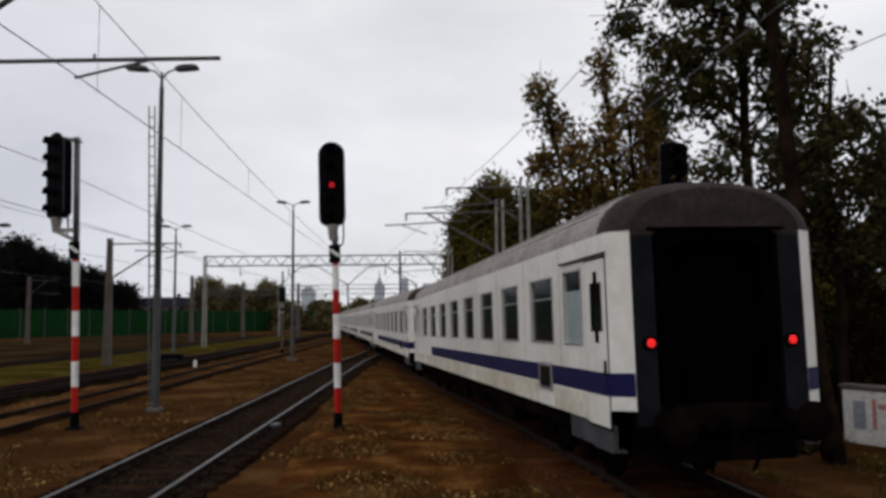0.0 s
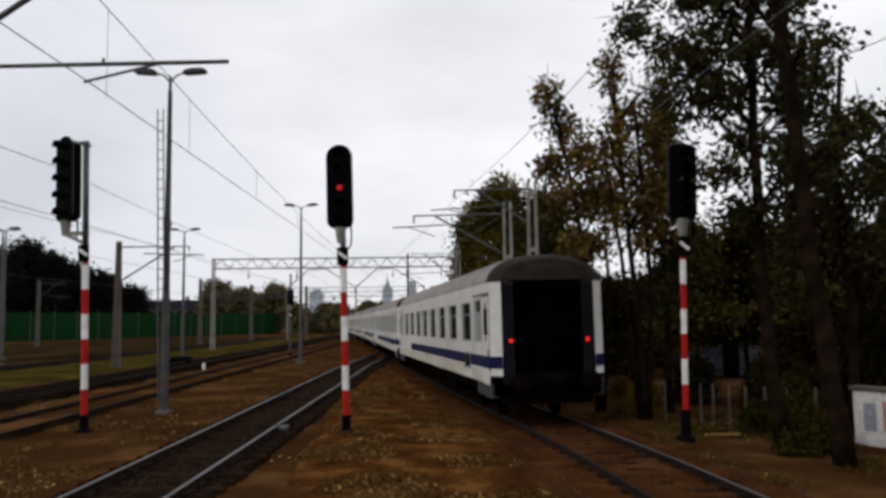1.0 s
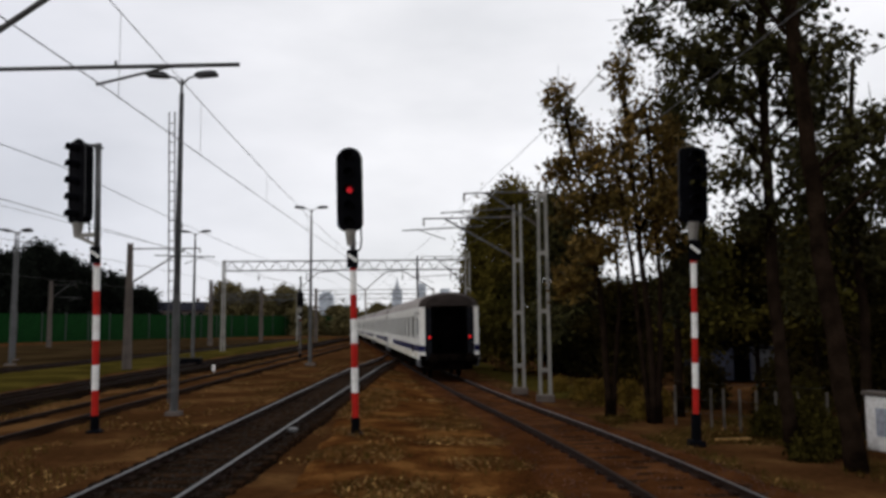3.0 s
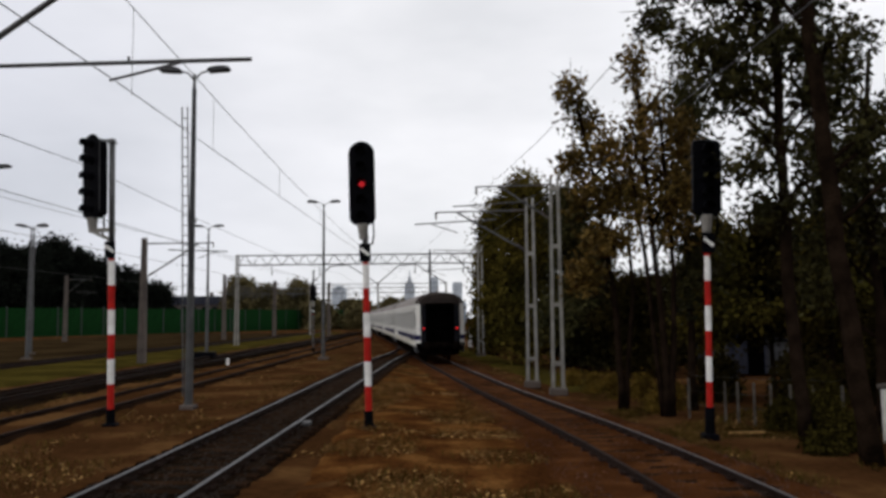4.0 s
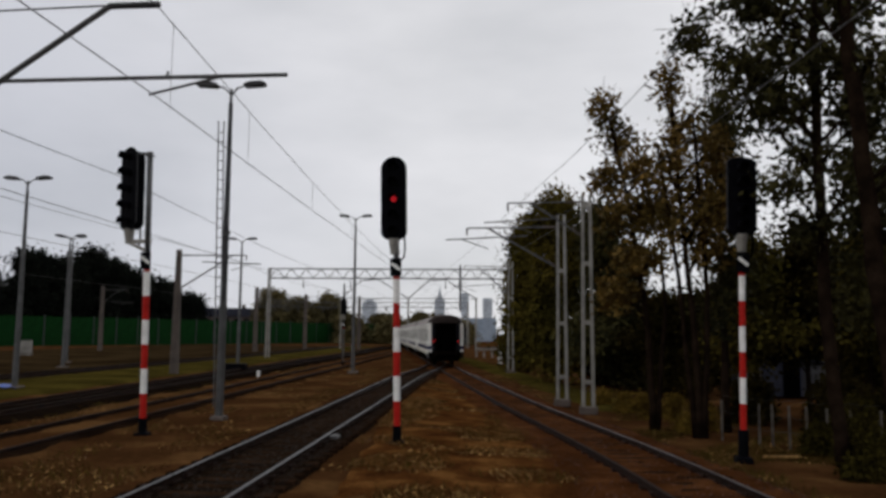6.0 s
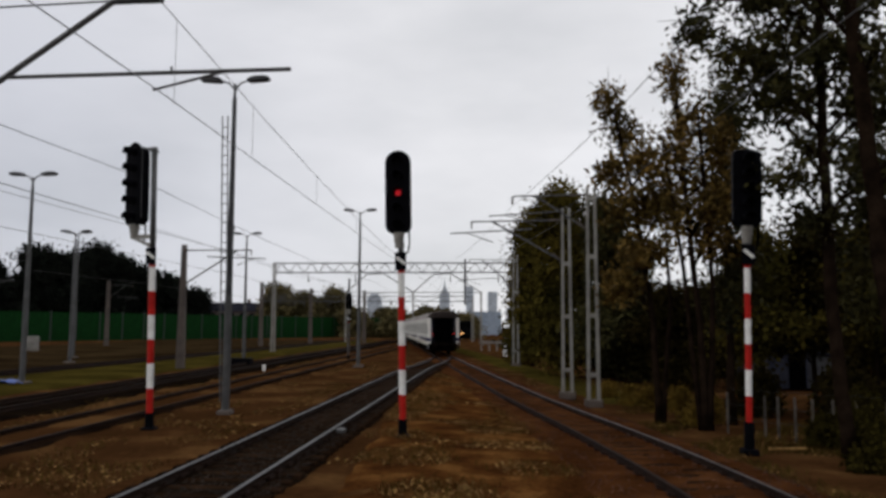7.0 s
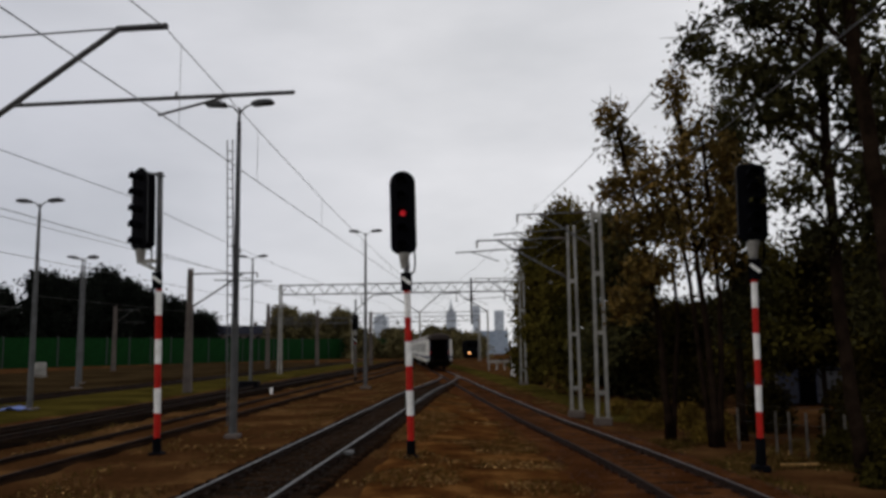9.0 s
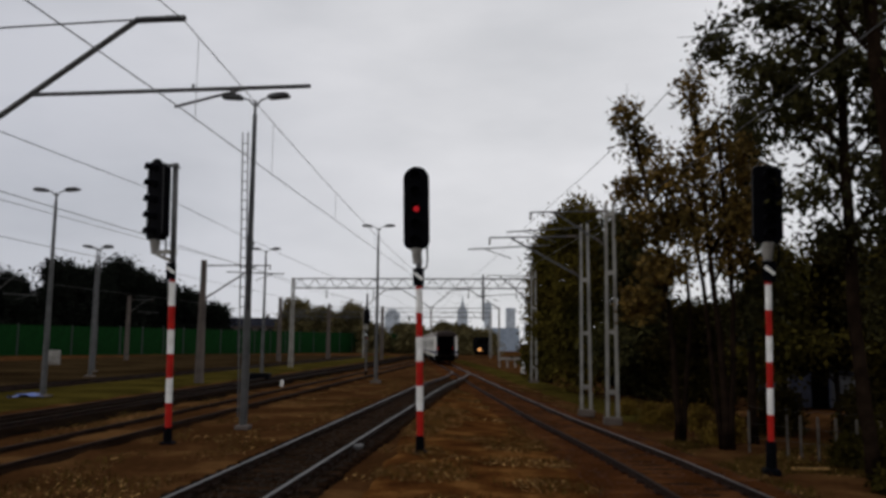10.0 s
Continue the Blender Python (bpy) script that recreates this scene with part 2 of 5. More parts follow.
def tube(bm, pts, radii, n=8):
    """A bent tapered tube along points."""
    pts = [Vector(p) for p in pts]
    rings = []
    for i, p in enumerate(pts):
        d = (pts[min(i + 1, len(pts) - 1)] - pts[max(i - 1, 0)]).normalized()
        side = d.cross(Vector((0.31, 0.95, 0.05))).normalized()
        other = d.cross(side)
        r = radii[i] if isinstance(radii, (list, tuple)) else radii
        rings.append([bm.verts.new(p + r * (math.cos(2 * math.pi * k / n) * side + math.sin(2 * math.pi * k / n) * other)) for k in range(n)])
    for a, b in zip(rings, rings[1:]):
        for k in range(n):
            bm.faces.new((a[k], a[(k + 1) % n], b[(k + 1) % n], b[k]))
    bm.faces.new(rings[0][::-1])
    bm.faces.new(rings[-1])


def prism(bm, outline, y0, y1, m=None):
    """An outline in x and z, drawn out from y0 to y1."""
    m = m or Matrix()
    a = [bm.verts.new(m @ Vector((x, y0, z))) for x, z in outline]
    b = [bm.verts.new(m @ Vector((x, y1, z))) for x, z in outline]
    k = len(outline)
    for i in range(k):
        bm.faces.new((a[i], a[(i + 1) % k], b[(i + 1) % k], b[i]))
    bm.faces.new(a[::-1])
    bm.faces.new(b)


def mesh_of(name, bm, material, smooth=False):
    bmesh.ops.recalc_face_normals(bm, faces=bm.faces[:])
    me = bpy.data.meshes.new(name)
    bm.to_mesh(me)
    bm.free()
    me.materials.append(material)
    if smooth:
        for p in me.polygons:
            p.use_smooth = True
    return me


def part(name, bm, material, parent, label="", smooth=False):
    ob = new(name, mesh_of(name, bm, material, smooth))
    ob.parent = parent
    if label:
        tagged(ob, label)
    return ob


def bm_new():
    return bmesh.new()


def bevel(bm, w=0.01):
    bmesh.ops.bevel(bm, geom=bm.edges[:], offset=w, segments=1, affect="EDGES", clamp_overlap=True)


def thing(name, x=0, y=0, z=0, rz=0, label="", category="", group="", kind=""):
    ob = new(name)
    ob.matrix_world = pose(x, y, z, 0, 0, rz)
    return tagged(ob, label, category, group, kind)


def quads_mesh(name, verts, material):
    """A mesh of loose quads from an array of n x 4 x 3."""
    n = len(verts)
    me = bpy.data.meshes.new(name)
    me.vertices.add(n * 4)
    me.vertices.foreach_set("co", verts.reshape(-1).astype(np.float32))
    me.loops.add(n * 4)
    me.loops.foreach_set("vertex_index", np.arange(n * 4, dtype=np.int32))
    me.polygons.add(n)
    me.polygons.foreach_set("loop_start", np.arange(0, n * 4, 4, dtype=np.int32))
    me.update(calc_edges=True)
    me.materials.append(material)
    return me


# ---- the lie of the tracks ----
B_Y = [-30.0, 0.0, 5.0, 11.7, 17.0, 23.6, 32.0, 42.7, 51.7, 73.8, 86.6, 99.2, 420.0]
B_X = [5.2, 4.3, 4.05, 3.63, 3.12, 2.30, 1.12, -0.42, -1.66, -4.62, -6.35, -8.15, -54.0]


@functools.lru_cache(maxsize=None)
def track_b(y):
    """The main line on which the train leaves, smoothed."""
    return float(np.mean([np.interp(y + d, B_Y, B_X) for d in (-4, -2, 0, 2, 4)]))


def ease(y, y0, y1):
    k = min(1, max(0, (y - y0) / (y1 - y0)))
    return k * k * (3 - 2 * k)


@functools.lru_cache(maxsize=None)
def track_a(y):
    """Straight beside the main line until it runs into it at a turnout."""
    d = -4.56 - track_b(y)
    return -4.56 - 0.5 * (d + math.sqrt(d * d + 0.05))


def bend(y):
    return -0.02 * max(0, y - 90) * ease(y, 90, 120)


def track_c(y):
    return -10.75 - 0.018 * (y - 20) + bend(y)


def track_d(y):
    return -15.4 - 0.02 * (y - 30) + bend(y)


def track_e(y):
    return -25.5 + bend(y)



def fall(x, y):
    """How far the bed sinks: the main line runs slightly downhill, the dark track only where they meet."""
    fb, fa = -0.28 * ease(y, 8, 34), -0.28 * ease(y, 42, 68)
    xa, xb = track_a(y), track_b(y)
    if x < xa - 1.0:
        return fa * (1 - ease(xa - 1.0 - x, 0, 3.0))
    if x < xb - 1.2:
        return fa + (fb - fa) * ease(x, xa + 0.9, max(xa + 1.4, xb - 1.2))
    return fb * (1 - 0.6 * ease(x - xb, 2.0, 5.0))


# ---- ground ----
def ground_height(x, y):
    right = ease(x - track_b(y), 2.4, 8.0)
    z = -0.22 - 0.22 * right + (fall(x, y) if -20 < y < 400 and abs(x) < 70 else 0.0)
    if abs(x) < 60 and -20 < y < 140:
        z += 0.05 * noise.noise((x * 0.5, y * 0.5, 0.3)) + 0.02 * noise.noise((x * 2.1, y * 2.1, 1.7))
    return z


def build_ground():
    xs = [-4200, -2000, -900, -400, -200, -120, -80] + [-60 + 1.0 * i for i in range(0, 40)] + [-20 + 0.4 * i for i in range(0, 90)] + [16 + 1.2 * i for i in range(0, 30)] + [60, 90, 140, 250, 500, 1200, 2500, 4200]
    ys = [-600, -200, -60, -25] + [-10 + 1.0 * i for i in range(0, 16)] + [6 + 0.4 * i for i in range(0, 100)] + [46 + 1.2 * i for i in range(0, 60)] + [122, 135, 150, 180, 220, 300, 420, 600, 1000, 2000, 4300]
    verts = [(x, y, ground_height(x, y)) for y in ys for x in xs]
    w = len(xs)
    faces = [(j * w + i, j * w + i + 1, (j + 1) * w + i + 1, (j + 1) * w + i) for j in range(len(ys) - 1) for i in range(w - 1)]
    me = bpy.data.meshes.new("ground")
    me.from_pydata(verts, [], faces)
    me.materials.append(M_GROUND)
    for p in me.polygons:
        p.use_smooth = True
    tagged(new("ground", me), "brown autumn earth with dry grass beside the tracks", "ground", kind="structure")


build_ground()


def strip(name, line, y0, y1, step, profile, material, label, lift=0.0):
    """A strip of ground that follows a track; profile: offsets across and heights."""
    ys = np.arange(y0, y1 + step, step)
    verts, faces, w = [], [], len(profile)
    for y in ys:
        for k, (dx, z) in enumerate(profile):
            edge = k in (0, w - 1)
            jx = 0.22 * noise.noise((y * 0.7, k, 3.1)) + 0.1 * noise.noise((y * 2.9, k, 5.1))
            jz = 0.0 if edge else 0.022 * noise.noise((y * 3.3, dx * 3.3, 0))
            verts.append((line(y) + dx + jx, y, z + jz + lift + fall(line(y) + dx, y)))
    for j in range(len(ys) - 1):
        for i in range(w - 1):
            faces.append((j * w + i, j * w + i + 1, (j + 1) * w + i + 1, (j + 1) * w + i))
    me = bpy.data.meshes.new(name)
    me.from_pydata(verts, [], faces)
    me.materials.append(material)
    for p in me.polygons:
        p.use_smooth = True
    return tagged(new(name, me), label, "ballast" if "ballast" in name else "verge", kind="structure")


BED = [(-2.5, -0.42), (-1.9, -0.22), (-1.55, -0.14), (-1.1, -0.135), (-0.5, -0.14), (0, -0.145), (0.5, -0.14), (1.1, -0.135), (1.55, -0.14), (1.9, -0.22), (2.5, -0.42)]
BED_A = [(-1.75, -0.42), (-1.35, -0.22), (-1.1, -0.14), (-0.75, -0.135), (-0.35, -0.14), (0, -0.145), (0.35, -0.14), (0.75, -0.135), (1.05, -0.14), (1.25, -0.22), (1.6, -0.42)]
strip("ballast_1", track_a, 4, 76, 0.35, BED_A, M_BALLAST_DARK, "dark oily ballast under a railway track")
strip("ballast_2", track_b, 4, 300, 0.35, BED, M_BALLAST, "rusty brown ballast under the curving main track", 0.01)
LOW = [(-1.7, -0.42), (-1.2, -0.18), (-0.75, -0.13), (0, -0.13), (0.75, -0.13), (1.2, -0.18), (1.7, -0.42)]
strip("ballast_3", track_c, 4, 106, 0.5, LOW, M_GROUND, "overgrown ballast of a siding", 0.0)
# Dark strips put the shadow of each siding rail into the ground colour.
for k, off in enumerate((-0.78, 0.78)):
    strip("ballast_%d" % (6 + k), lambda y, off=off: track_c(y) + off, 5, 106, 0.5, [(-0.42, -0.3), (-0.2, -0.105), (0, -0.1), (0.2, -0.105), (0.42, -0.3)], M_SHADE_BED, "dark strip of painted shade along a siding rail")
strip("verge_3", lambda y: (track_a(y) + track_b(y)) / 2 + 0.1, 4, 44, 0.35, [(-2.5, -0.42), (-2.0, -0.2), (-1.0, -0.175), (0, -0.17), (1.0, -0.175), (2.0, -0.19), (2.6, -0.42)], M_ORANGE, "rusty brown earth with leaf litter between two tracks")
strip("ballast_4", track_d, 10, 150, 0.6, BED, M_TARRY, "dark ballast of a yard track", 0.0)
strip("ballast_5", track_e, 20, 150, 0.8, BED_A, M_SHADE_BED, "brown ballast of a far yard track", 0.0)
strip("verge_4", lambda y: track_e(y) - 19.0, 20, 150, 2.0, [(-17, -0.5), (-16, -0.19), (-8, -0.15), (0, -0.15), (8, -0.16), (16.5, -0.17), (17, -0.5)], M_FARFIELD, "dark bare earth before the noise barrier")
strip("verge_1", lambda y: track_d(y) - 6.0, 20, 150, 1.0, [(-4.6, -0.4), (-3.6, -0.15), (0, -0.13), (3.0, -0.15), (3.6, -0.4)], M_VERGE, "yellow-green grass strip between yard tracks")
strip("verge_2", lambda y: track_b(y) + 3.6, 30, 130, 1.0, [(-1.0, -0.45), (-0.7, -0.2), (0, -0.16), (1.2, -0.24), (2.0, -0.55)], M_VERGE, "green grass verge beside the main track")

RAIL = [(-0.07, -0.15), (0.07, -0.15), (0.07, -0.135), (0.015, -0.115), (0.015, -0.04), (0.036, -0.03), (0.036, -0.004), (-0.036, -0.004), (-0.036, -0.03), (-0.015, -0.04), (-0.015, -0.115), (-0.07, -0.135)]


def sweep(name, line, off, y0, y1, step, outline, material, parent, label=""):
    ys = list(np.arange(y0, y1 + step, step))
    verts, faces, w = [], [], len(outline)
    for y in ys:
        s = (line(y + 0.5) - line(y - 0.5))
        x = line(y) + off / math.sqrt(1 + s * s) * 1.0
        low = fall(line(y), y)
        verts += [(x + dx, y - dx * s, z + low) for dx, z in outline]
    for j in range(len(ys) - 1):
        for i in range(w):
            faces.append((j * w + i, j * w + (i + 1) % w, (j + 1) * w + (i + 1) % w, (j + 1) * w + i))
    faces += [tuple(range(w))[::-1], tuple((len(ys) - 1) * w + i for i in range(w))]
    me = bpy.data.meshes.new(name)
    me.from_pydata(verts, [], faces)
    me.materials.append(material)
    ob = new(name, me)
    ob.parent = parent
    return tagged(ob, label)


CROWN = [(-0.036, -0.003), (0.036, -0.003), (0.03, 0.0), (-0.03, 0.0)]
TRACKS = []


def build_track(line, y0, y1, step, label, shiny, ties, z=0.0):
    t = thing("railway_track", 0, 0, z, label=label, category="railway track", group="railway tracks", kind="structure")
    TRACKS.append((t, line, ties))
    for off in (-0.753, 0.753):
        r = sweep("rail", line, off, y0, y1, step, RAIL, M_RAILSIDE, t)
        # The main line's right head is coloured paler to carry the sky sheen.
        sweep("rail_head", line, off, y0, y1, step, CROWN, M_RAILTOP if shiny else (M_RAILSHEEN if ties and off > 0 else M_RAILSIDE), r, "polished running surface" if shiny else "")
    return t


build_track(track_a, 5, 79, 1.0, "railway track with polished rails on dark ballast", True, 1)
build_track(track_b, 5, 330, 1.5, "curving main railway track with rusty rails and brown ballast", False, 1)
build_track(track_c, 6, 108, 2.0, "overgrown siding with dull rusty rails", False, 0, -0.03)
build_track(track_d, 12, 150, 2.0, "yard track with dark rails", False, 0)
build_track(track_e, 24, 150, 2.5, "far yard track with dark rusty rails", False, 0)


# ---- the departing train ----
HALF, LONG, TAPER = 1.46, 12.1, 11.9
P_WIN, WIN_W, WIN_Z0, WIN_Z1 = 2.4, 1.38, 2.05, 3.08


def half_at(y):
    return HALF - 0.27 * min(1, max(0, (abs(y) - TAPER) / (LONG - TAPER)))


def side_sheet(bm, sx, openings):
    ys = sorted({-LONG, -TAPER, TAPER, LONG, *[v for o in openings for v in o[:2]]})
    zs = sorted({1.0, 1.2, 3.52, *[v for o in openings for v in o[2:]]})
    for y0, y1 in zip(ys, ys[1:]):
        for z0, z1 in zip(zs, zs[1:]):
            ym, zm = (y0 + y1) / 2, (z0 + z1) / 2
            if any(o[0] < ym < o[1] and o[2] < zm < o[3] for o in openings) or (abs(ym) > TAPER and zm < 1.2):
                continue
            bm.faces.new([bm.verts.new((sx * half_at(y), y, z)) for y, z in ((y0, z0), (y1, z0), (y1, z1), (y0, z1))])
    for y0, y1, z0, z1 in openings:
        ring = [(y0, z0), (y1, z0), (y1, z1), (y0, z1)]
        for (ya, za), (yb, zb) in zip(ring, ring[1:] + ring[:1]):
            bm.faces.new([bm.verts.new(v) for v in ((sx * HALF, ya, za), (sx * HALF, yb, zb), (sx * (HALF - 0.05), yb, zb), (sx * (HALF - 0.05), ya, za))])


ARCH = [(1.41, 3.52), (1.395, 3.61), (1.35, 3.73), (1.26, 3.86), (1.12, 3.98), (0.92, 4.09), (0.66, 4.17), (0.35, 4.22), (0, 4.235)]
ARCH = [(x * HALF / 1.41, z) for x, z in ARCH]
ARCH = ARCH + [(-x, z) for x, z in ARCH[-2::-1]]


def dome_drop(y):
    """How far the rounded roof end falls away towards the end wall."""
    u = min(1, max(0, (abs(y) - 11.6) / (LONG - 11.6)))
    return 0.17 * (1 - math.sqrt(1 - u * u * 0.98))


def roof_loft(bm, stations, lo=0, hi=None):
    rings = []
    for y in stations:
        k = half_at(y) / HALF
        drop = dome_drop(y)
        rings.append([bm.verts.new((x * k, y, z - drop * (z - 3.52) / 0.715)) for x, z in ARCH])
    for a, b in zip(rings, rings[1:]):
        for i in range(len(ARCH) - 1):
            bm.faces.new((a[i], a[i + 1], b[i + 1], b[i]))


def ring_frame(bm, sx, x, y0, y1, z0, z1, w=0.035, d=0.012):
    for a, b, c, e in ((y0 - w, y1 + w, z0 - w, z0), (y0 - w, y1 + w, z1, z1 + w), (y0 - w, y0, z0, z1), (y1, y1 + w, z0, z1)):
        box(bm, (sx * (x + d / 2 - 0.002), (a + b) / 2, (c + e) / 2), (d, b - a, e - c))


def build_bogie(coach, yc):
    bm = bm_new()
    for sx in (-1, 1):
        box(bm, (sx * 1.0, yc, 0.62), (0.12, 2.9, 0.16))
        box(bm, (sx * 1.02, yc, 0.48), (0.16, 0.7, 0.3))
        for dy in (-1.25, 1.25):
            box(bm, (sx * 1.03, yc + dy, 0.47), (0.2, 0.32, 0.28))
            rod(bm, (sx * 1.03, yc + dy - 0.3, 0.38), (sx * 1.03, yc + dy - 0.3, 0.72), 0.07)
            rod(bm, (sx * 1.03, yc + dy + 0.3, 0.38), (sx * 1.03, yc + dy + 0.3, 0.72), 0.07)
    box(bm, (0, yc, 0.68), (2.0, 0.5, 0.24))
    bevel(bm, 0.012)
    bogie = part("bogie", bm, M_UNDER, coach, "dark grimy bogie frame with under-coach shade in its colour")
    for dy in (-1.25, 1.25):
        bm = bm_new()
        for sx in (-1, 1):
            rod(bm, (sx * 0.69, 0, 0), (sx * 0.80, 0, 0), 0.46, n=24)
            rod(bm, (sx * 0.67, 0, 0), (sx * 0.69, 0, 0), 0.49, n=24)
            rod(bm, (sx * 0.80, 0, 0), (sx * 0.84, 0, 0), 0.2, 0.14, n=16)
        rod(bm, (-0.7, 0, 0), (0.7, 0, 0), 0.08)
        ws = part("wheelset", bm, M_UNDER, bogie)
        ws.matrix_basis = pose(0, yc + dy, 0.46)


def build_coach():
    coach = thing("passenger_coach", label="white passenger coach with a dark blue stripe and grey roof", category="railway coach", group="coaches of the departing train")
    wins = [(-8.65 + P_WIN * i - WIN_W / 2, -8.65 + P_WIN * i + WIN_W / 2, WIN_Z0, WIN_Z1) for i in range(8)]
    wc = [(s * 10.42 - 0.41, s * 10.42 + 0.41, WIN_Z0, 3.1) for s in (-1, 1)]
    for sx in (-1, 1):
        bm = bm_new()
        side_sheet(bm, sx, wins + wc)
        part("body_side", bm, M_COACH, coach, "white painted body side")
    bm = bm_new()
    roof_loft(bm, [-11.62, -6, 0, 6, 11.62])
    roof = part("roof", bm, M_ROOF, coach, "weathered grey ribbed roof", True)
    for i in (3, 4, 5, 11, 12, 13):
        x, z = ARCH[i]
        bm = bm_new()
        rod(bm, (x, -11.3, z + 0.004), (x, 11.3, z + 0.004), 0.014, n=6)
        part("rib", bm, M_ROOF, roof)
    for e in (-1, 1):
        bm = bm_new()
        roof_loft(bm, [e * v for v in (11.6, 11.75, 11.9, 12.0, 12.06, 12.1)])
        part("roof_end", bm, M_ENDROOF, coach, "dark brown-grey roof end", True)
        # end wall with a recessed gangway
        k = half_at(LONG) / HALF
        bm = bm_new()
        out = [(x * k, z - dome_drop(LONG) * (z - 3.52) / 0.715) for x, z in ARCH]
        hole = [(-0.88, 1.0), (-0.88, 3.46), (-0.78, 3.54), (0.78, 3.54), (0.88, 3.46), (0.88, 1.0)]
        y = e * (LONG - 0.005)
        quad = lambda pts: bm.faces.new([bm.verts.new((px, y, pz)) for px, pz in pts])
        quad([(-1.19, 1.0), (-0.88, 1.0), (-0.88, 3.46), (-1.19, 3.46)])
        quad([(0.88, 1.0), (1.19, 1.0), (1.19, 3.46), (0.88, 3.46)])
        for (ax, az), (bx, bz) in zip(hole, hole[1:]):
            bm.faces.new([bm.verts.new(v) for v in ((ax, y, az), (bx, y, bz), (bx, y - e * 0.28, bz), (ax, y - e * 0.28, az))])
        part("end_wall", bm, M_COACH_END, coach, "dark grey coach end around the gangway")
        bm = bm_new()
        quad([(-1.19, 3.46), (-0.88, 3.46), (-0.78, 3.54), (0.78, 3.54), (0.88, 3.46), (1.19, 3.46), (1.19, 3.52)] + out[1:-1] + [(-1.19, 3.52)])
        part("end_arch", bm, M_ENDROOF, coach, "dark brown-grey arch over the gangway")
        bm = bm_new()
        box(bm, (0, e * (LONG + 0.03), 3.545), (1.9, 0.09, 0.03))
        part("rain_strip", bm, M_RUBBER, coach)
        # Gangway and end door are coloured near black for the shade of the recess.
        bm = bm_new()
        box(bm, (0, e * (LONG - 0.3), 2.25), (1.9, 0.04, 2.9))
        gang = part("gangway", bm, M_RUBBER, coach, "black rubber gangway and end door with recess shade in the colour")
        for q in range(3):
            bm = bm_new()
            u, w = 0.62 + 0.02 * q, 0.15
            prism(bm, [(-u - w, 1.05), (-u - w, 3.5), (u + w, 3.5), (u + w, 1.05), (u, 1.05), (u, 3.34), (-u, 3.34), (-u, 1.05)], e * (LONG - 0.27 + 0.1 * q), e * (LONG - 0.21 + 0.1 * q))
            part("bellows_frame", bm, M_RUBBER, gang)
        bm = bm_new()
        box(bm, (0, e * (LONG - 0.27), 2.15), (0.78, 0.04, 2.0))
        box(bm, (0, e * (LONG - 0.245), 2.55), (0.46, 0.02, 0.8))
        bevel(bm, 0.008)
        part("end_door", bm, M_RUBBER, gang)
        for sx in (-1, 1):
            bm = bm_new()
            rod(bm, (sx * 0.98, e * (LONG - 0.02), 2.06), (sx * 0.98, e * (LONG + 0.05), 2.06), 0.10, 0.095, n=16)
            lamp = part("tail_lamp", bm, M_BLACK, coach)
            bm = bm_new()
            rod(bm, (sx * 0.98, e * (LONG + 0.045), 2.06), (sx * 0.98, e * (LONG + 0.062), 2.06), 0.06, 0.05, n=16)
            part("lens", bm, M_TAIL if e < 0 else M_LENS, lamp, "glowing red tail light" if e < 0 else "")
            bm = bm_new()
            rod(bm, (sx * 0.875, e * (LONG - 0.1), 1.06), (sx * 0.875, e * (LONG + 0.32), 1.06), 0.12, 0.1, n=14)
            rod(bm, (sx * 0.875, e * (LONG + 0.28), 1.06), (sx * 0.875, e * (LONG + 0.56), 1.06), 0.075, n=14)
            rod(bm, (sx * 0.875, e * (LONG + 0.55), 1.06), (sx * 0.875, e * (LONG + 0.6), 1.06), 0.25, 0.23, n=20)
            part("buffer", bm, M_UNDER, coach, "black buffer", True)
            bm = bm_new()
            tube(bm, [(sx * 0.33, e * LONG, 1.0), (sx * 0.34, e * (LONG + 0.16), 0.9), (sx * 0.32, e * (LONG + 0.2), 0.6), (sx * 0.28, e * (LONG + 0.12), 0.42)], 0.025, 6)
            part("brake_hose", bm, M_RUBBER, coach)
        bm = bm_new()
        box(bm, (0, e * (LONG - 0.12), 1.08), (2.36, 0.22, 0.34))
        # Added dark plate that fills in the shade below the coach end.
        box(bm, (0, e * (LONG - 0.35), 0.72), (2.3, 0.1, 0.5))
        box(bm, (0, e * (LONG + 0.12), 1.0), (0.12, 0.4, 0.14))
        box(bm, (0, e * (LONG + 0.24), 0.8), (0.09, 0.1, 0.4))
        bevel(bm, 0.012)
        part("headstock", bm, M_UNDER, coach, "black headstock with screw coupling and a shade plate below")
    for sx in (-1, 1):
        for y0, y1, z0, z1 in wins:
            bm = bm_new()
            ring_frame(bm, sx, HALF, y0, y1, z0, z1)
            box(bm, (sx * (HALF - 0.02), (y0 + y1) / 2, z1 - 0.32), (0.02, y1 - y0, 0.03))
            w = part("window", bm, M_ALU, coach)
            bm = bm_new()
            box(bm, (sx * (HALF - 0.04), (y0 + y1) / 2, (z0 + z1) / 2), (0.012, y1 - y0, z1 - z0))
            part("pane", bm, M_GLASS, w, "dark tinted glass")
        for y0, y1, z0, z1 in wc:
            bm = bm_new()
            ring_frame(bm, sx, HALF, y0, y1, z0, z1)
            w = part("window", bm, M_ALU, coach, "small toilet window with frosted glass")
            bm = bm_new()
            box(bm, (sx * (HALF - 0.04), (y0 + y1) / 2, (z0 + z1) / 2 - 0.14), (0.012, y1 - y0, z1 - z0 - 0.28))
            part("pane", bm, M_MILK, w, "frosted pane")
            bm = bm_new()
